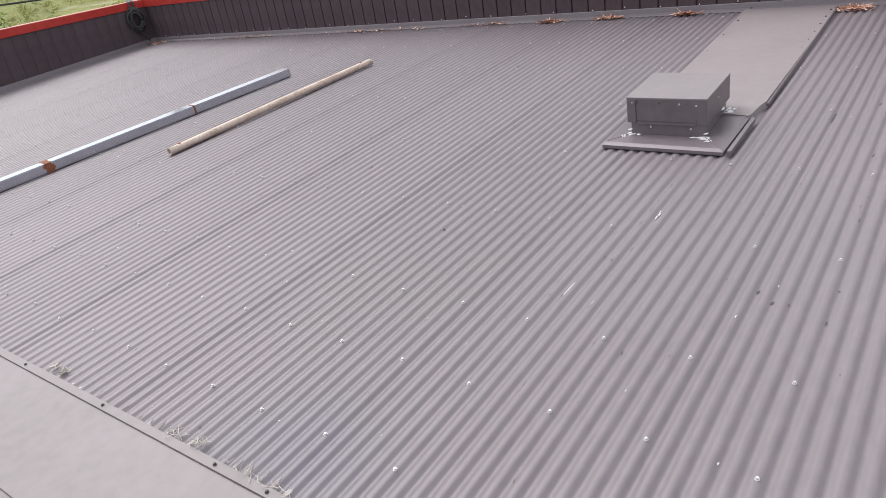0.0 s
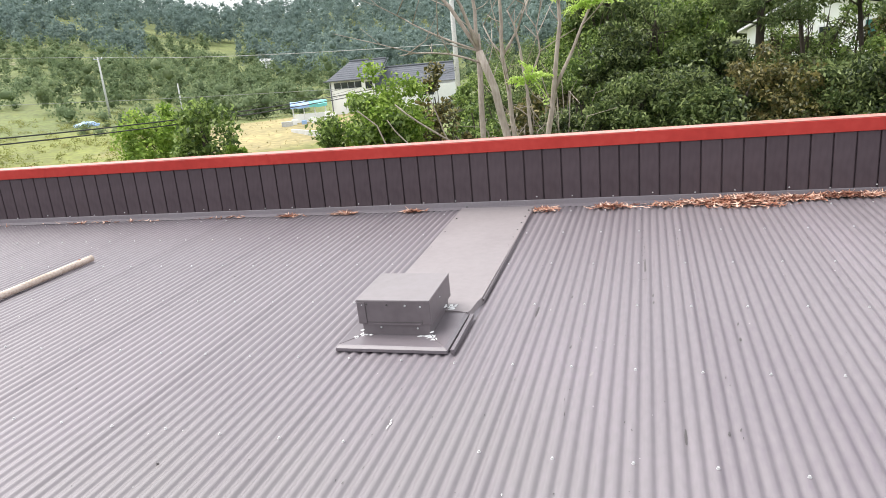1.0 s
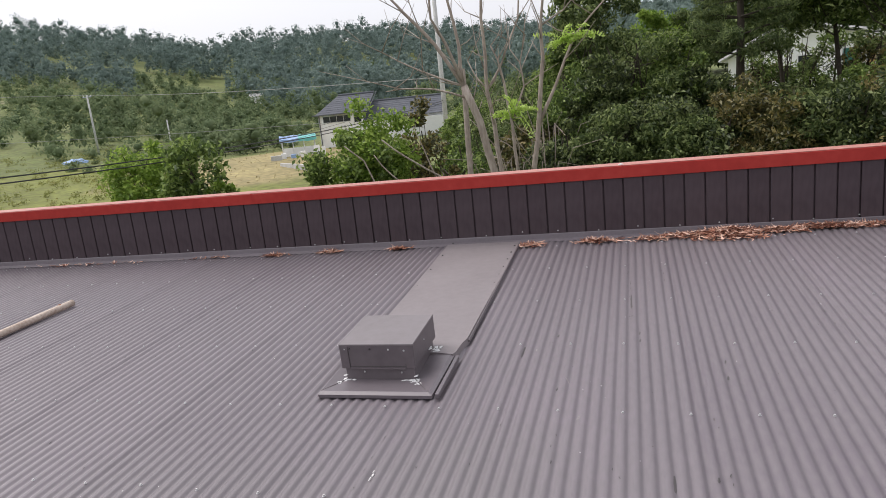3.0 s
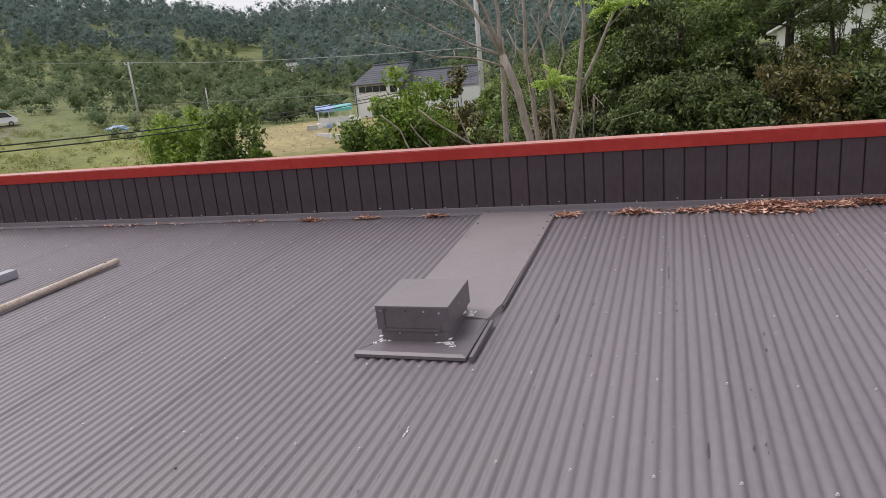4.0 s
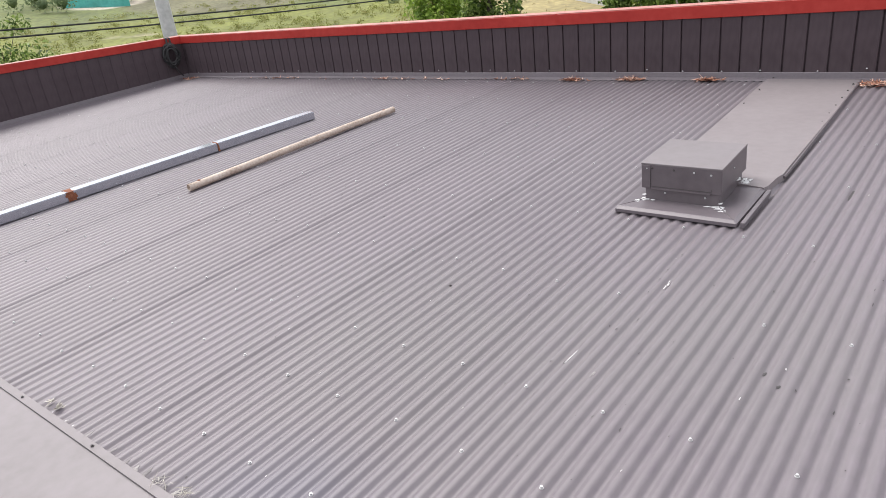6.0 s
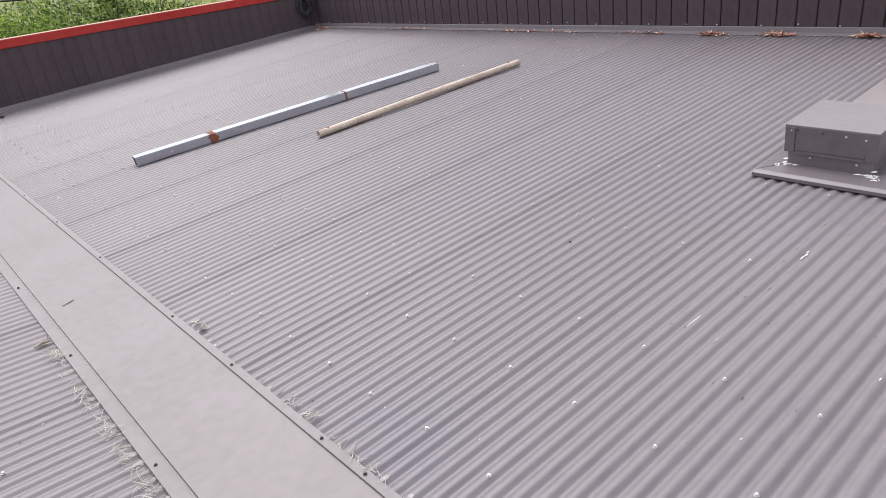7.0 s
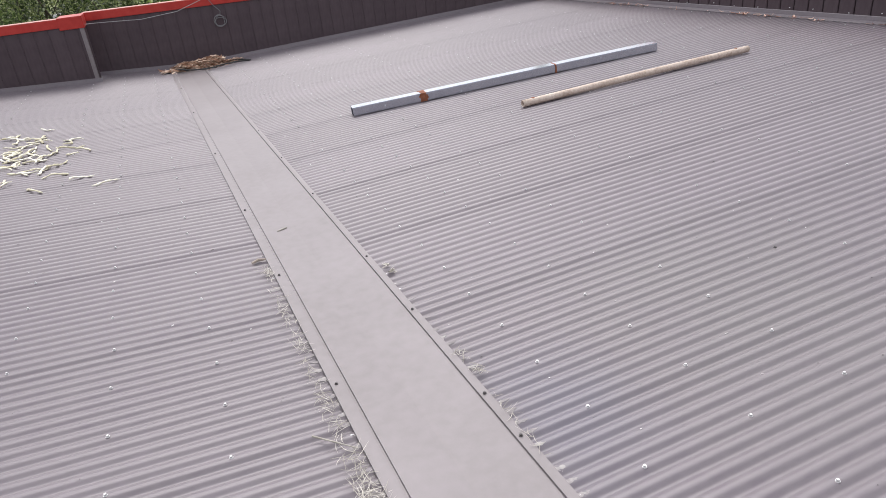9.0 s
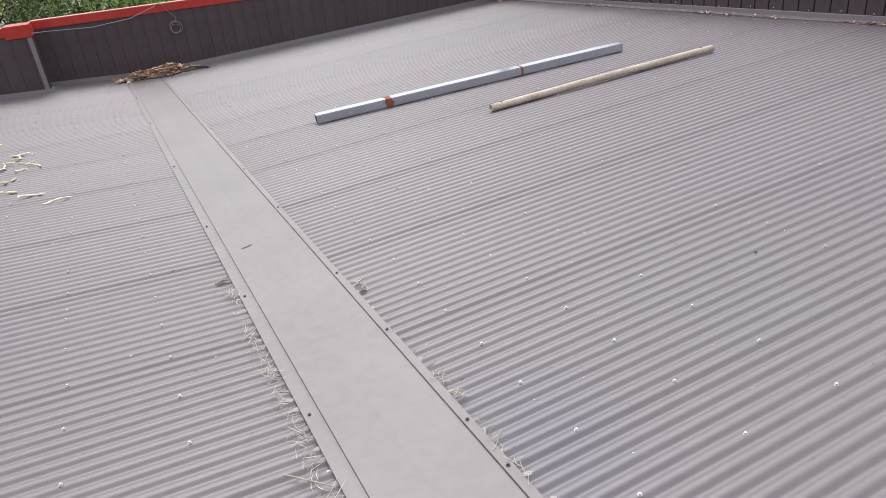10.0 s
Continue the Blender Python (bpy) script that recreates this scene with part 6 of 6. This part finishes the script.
pole(-14.2, 40, 10.5, 0.17, "tall white utility pole near the house", 2)
pole(-3.5, 25, 3.2, 0.07, "thin grey lamp post among the trees")
pole(-36.6, 95, 1.0, 0.12, "small pole behind the meadow trees")
hub = polar(-14.2, 0.3, 40)
for dz in (0.0, -0.13):
    cable("sagging black power cable over the meadow", polar(-82, -0.5, 14.5) + Vector((0, 0, dz)), hub + Vector((0, 0, dz)), 0.7, 0.018)
cable("thin overhead line across the valley", polar(-14.2, 2.2, 40), p_far, 0.35, 0.022, M_WIRE)
cable("thin overhead line across the valley", p_far, polar(-75, 5.6, 150), 0.8, 0.03, M_WIRE)
cable("thin overhead line on the hillside", polar(-62, 1.4, 105), polar(-22.5, -0.6, 74), 0.4, 0.02, M_WIRE)
for dz in (0, 0.35, 0.7):
    cable("thin service wire to the house", polar(-33, -2.0, 60) + Vector((0, 0, dz)), polar(-22.6, -0.9, 74) + Vector((0, 0, dz)), 0.25, 0.016)

# low pale wall at the field edge
a, b = on_ground(-28.4, 62), on_ground(-24.6, 52)
bm = bmesh.new()
d = b - a
add_box(bm, (0, -0.12, -0.3), (d.length, 0.12, 0.25), 0.02)
tagged(part("field_wall", bm, M_CONCRETE, m=Matrix.Translation(a) @ pose(0, 0, 0, 0, 0, math.degrees(math.atan2(d.y, d.x)))), "low pale concrete retaining wall at the field edge", "wall")


def wheel(t, x, y, r, w=0.2):
    q = part("wheel", tube([(x, y - w / 2, r), (x, y - w * 0.4, r), (x, y + w * 0.4, r), (x, y + w / 2, r)], [r * 0.9, r, r, r * 0.9], 16), M_TYRE, t)
    part("rim", tube([(x, y - w / 2 - 0.01, r), (x, y + w / 2 + 0.01, r)], r * 0.55, 12), M_GALV, q)


def car(name, label, m, outline, glass, width, wheels, mat, extra=()):
    """A vehicle from its side outline (x, z), with windows set into the sides."""
    t = tagged(empty(name, m), label, "car" if name == "car" else "truck")
    bm = bmesh.new()
    va = [bm.verts.new((x, -width / 2 + (0.1 if z > 0.95 else 0), z)) for x, z in outline]
    vb = [bm.verts.new((x, width / 2 - (0.1 if z > 0.95 else 0), z)) for x, z in outline]
    n = len(outline)
    for i in range(n):
        j = (i + 1) % n
        bm.faces.new((va[i], va[j], vb[j], vb[i]))
    bm.faces.new(va[::-1])
    bm.faces.new(vb)
    bmesh.ops.bevel(bm, geom=list(bm.edges), offset=0.05, segments=2, affect="EDGES")
    part("body", bm, mat, t)
    for q in glass:
        for s in (-1, 1):
            bm = bmesh.new()
            f = [bm.verts.new((x, s * (width / 2 - 0.03), z)) for x, z in q]
            g = [bm.verts.new((x, s * (width / 2 - 0.12), z)) for x, z in q]
            bm.faces.new(f)
            for i in range(len(q)):
                j = (i + 1) % len(q)
                bm.faces.new((f[i], f[j], g[j], g[i]))
            part("window", bm, M_GLASS_DARK, t)
    for x in wheels:
        for y in (-width / 2 + 0.1, width / 2 - 0.1):
            wheel(t, x, y, 0.31)
    for nm, lo, hi, mt, lab in extra:
        part(nm, box(lo, hi, 0.02), mt, t, lab)
    return t


car("car", "white estate car parked on the hillside", facing(-61.9, 125), [(-2.2, 0.35), (2.2, 0.35), (2.25, 0.8), (1.3, 0.95), (0.6, 1.45), (-1.5, 1.5), (-2.15, 0.95)], [[(-1.7, 0.98), (-0.5, 0.98), (-0.5, 1.38), (-1.45, 1.38)], [(-0.4, 0.98), (1.05, 0.98), (0.6, 1.36), (-0.4, 1.38)]], 1.8, (-1.35, 1.4), M_CARPAINT,
    [("bumper", (2.15, -0.85, 0.3), (2.32, 0.85, 0.55), M_CARPAINT, ""), ("lamp", (-2.24, -0.8, 0.8), (-2.12, -0.55, 1.0), M_REDMARK, "red tail lamp")])
car("truck", "small white truck with green-tinted cab, parked in the field", facing(-50.9, 108), [(-2.1, 0.4), (2.1, 0.4), (2.15, 1.0), (1.6, 1.3), (0.9, 1.95), (-2.0, 2.0)], [[(0.1, 1.15), (1.55, 1.15), (0.9, 1.8), (0.1, 1.8)]], 1.7, (-1.3, 1.3), M_CARPAINT,
    [("roof_panel", (-1.1, -0.86, 1.9), (1.0, 0.86, 2.06), M_TEAL, "teal roof"), ("side_panel", (-1.25, -0.9, 0.7), (-1.0, -0.82, 1.6), M_REDMARK, "red panel"), ("rear_window", (-0.55, -0.88, 1.1), (0.0, -0.8, 1.75), M_GLASS_DARK, "")])


def tent():
    t = tagged(empty("pagoda_tent", facing(-54.6, 150)), "white pointed pagoda tent on the hillside", "tent")
    bm = bmesh.new()
    rings = []
    for f, z in ((1, 1.7), (0.62, 2.2), (0.32, 2.9), (0.1, 3.9)):
        rings.append([bm.verts.new((x * 2.1 * f, y * 2.1 * f, z * 0.8)) for x, y in ((-1, -1), (0, -1.02), (1, -1), (1.02, 0), (1, 1), (0, 1.02), (-1, 1), (-1.02, 0))])
    for u, v in zip(rings, rings[1:]):
        for k in range(8):
            bm.faces.new((u[k], u[(k + 1) % 8], v[(k + 1) % 8], v[k]))
    bm.faces.new(rings[-1])
    part("canopy", bm, M_WHITE, t)
    for x in (-2.0, 2.0):
        for y in (-2.0, 2.0):
            part("post", tube([(x, y, -0.3), (x, y, 1.4)], 0.06, 6), M_FRAME, t)
    return t


tent()
bm = bmesh.new()
bmesh.ops.create_icosphere(bm, subdivisions=3, radius=1)
for v in bm.verts:
    d = 1 + 0.3 * noise.noise(v.co * 2)
    v.co = Vector((v.co.x * 1.4 * d, v.co.y * 0.8 * d, max(-0.05, v.co.z * 0.55 * d)))
tagged(part("tarpaulin_heap", bm, M_BLUE, m=facing(-43.5, 92)), "pale blue tarpaulin over a heap in the field", "tarpaulin")
bm = bmesh.new()
a, b = on_ground(-67, 118), on_ground(-62.5, 112)
vs = []
for i in range(21):
    p = a.lerp(b, i / 20)
    p.z = ground_z(p.x, p.y) - 0.1
    vs.append((bm.verts.new(p), bm.verts.new(p + Vector((0, 0, 1.3 + 0.15 * math.sin(i * 1.3))))))
for u, v in zip(vs, vs[1:]):
    bm.faces.new((u[0], v[0], v[1], u[1]))
r = bmesh.ops.solidify(bm, geom=bm.faces[:], thickness=0.03)
tagged(part("net_fence", bm, M_TEAL), "green netting fence on the slope", "fence")
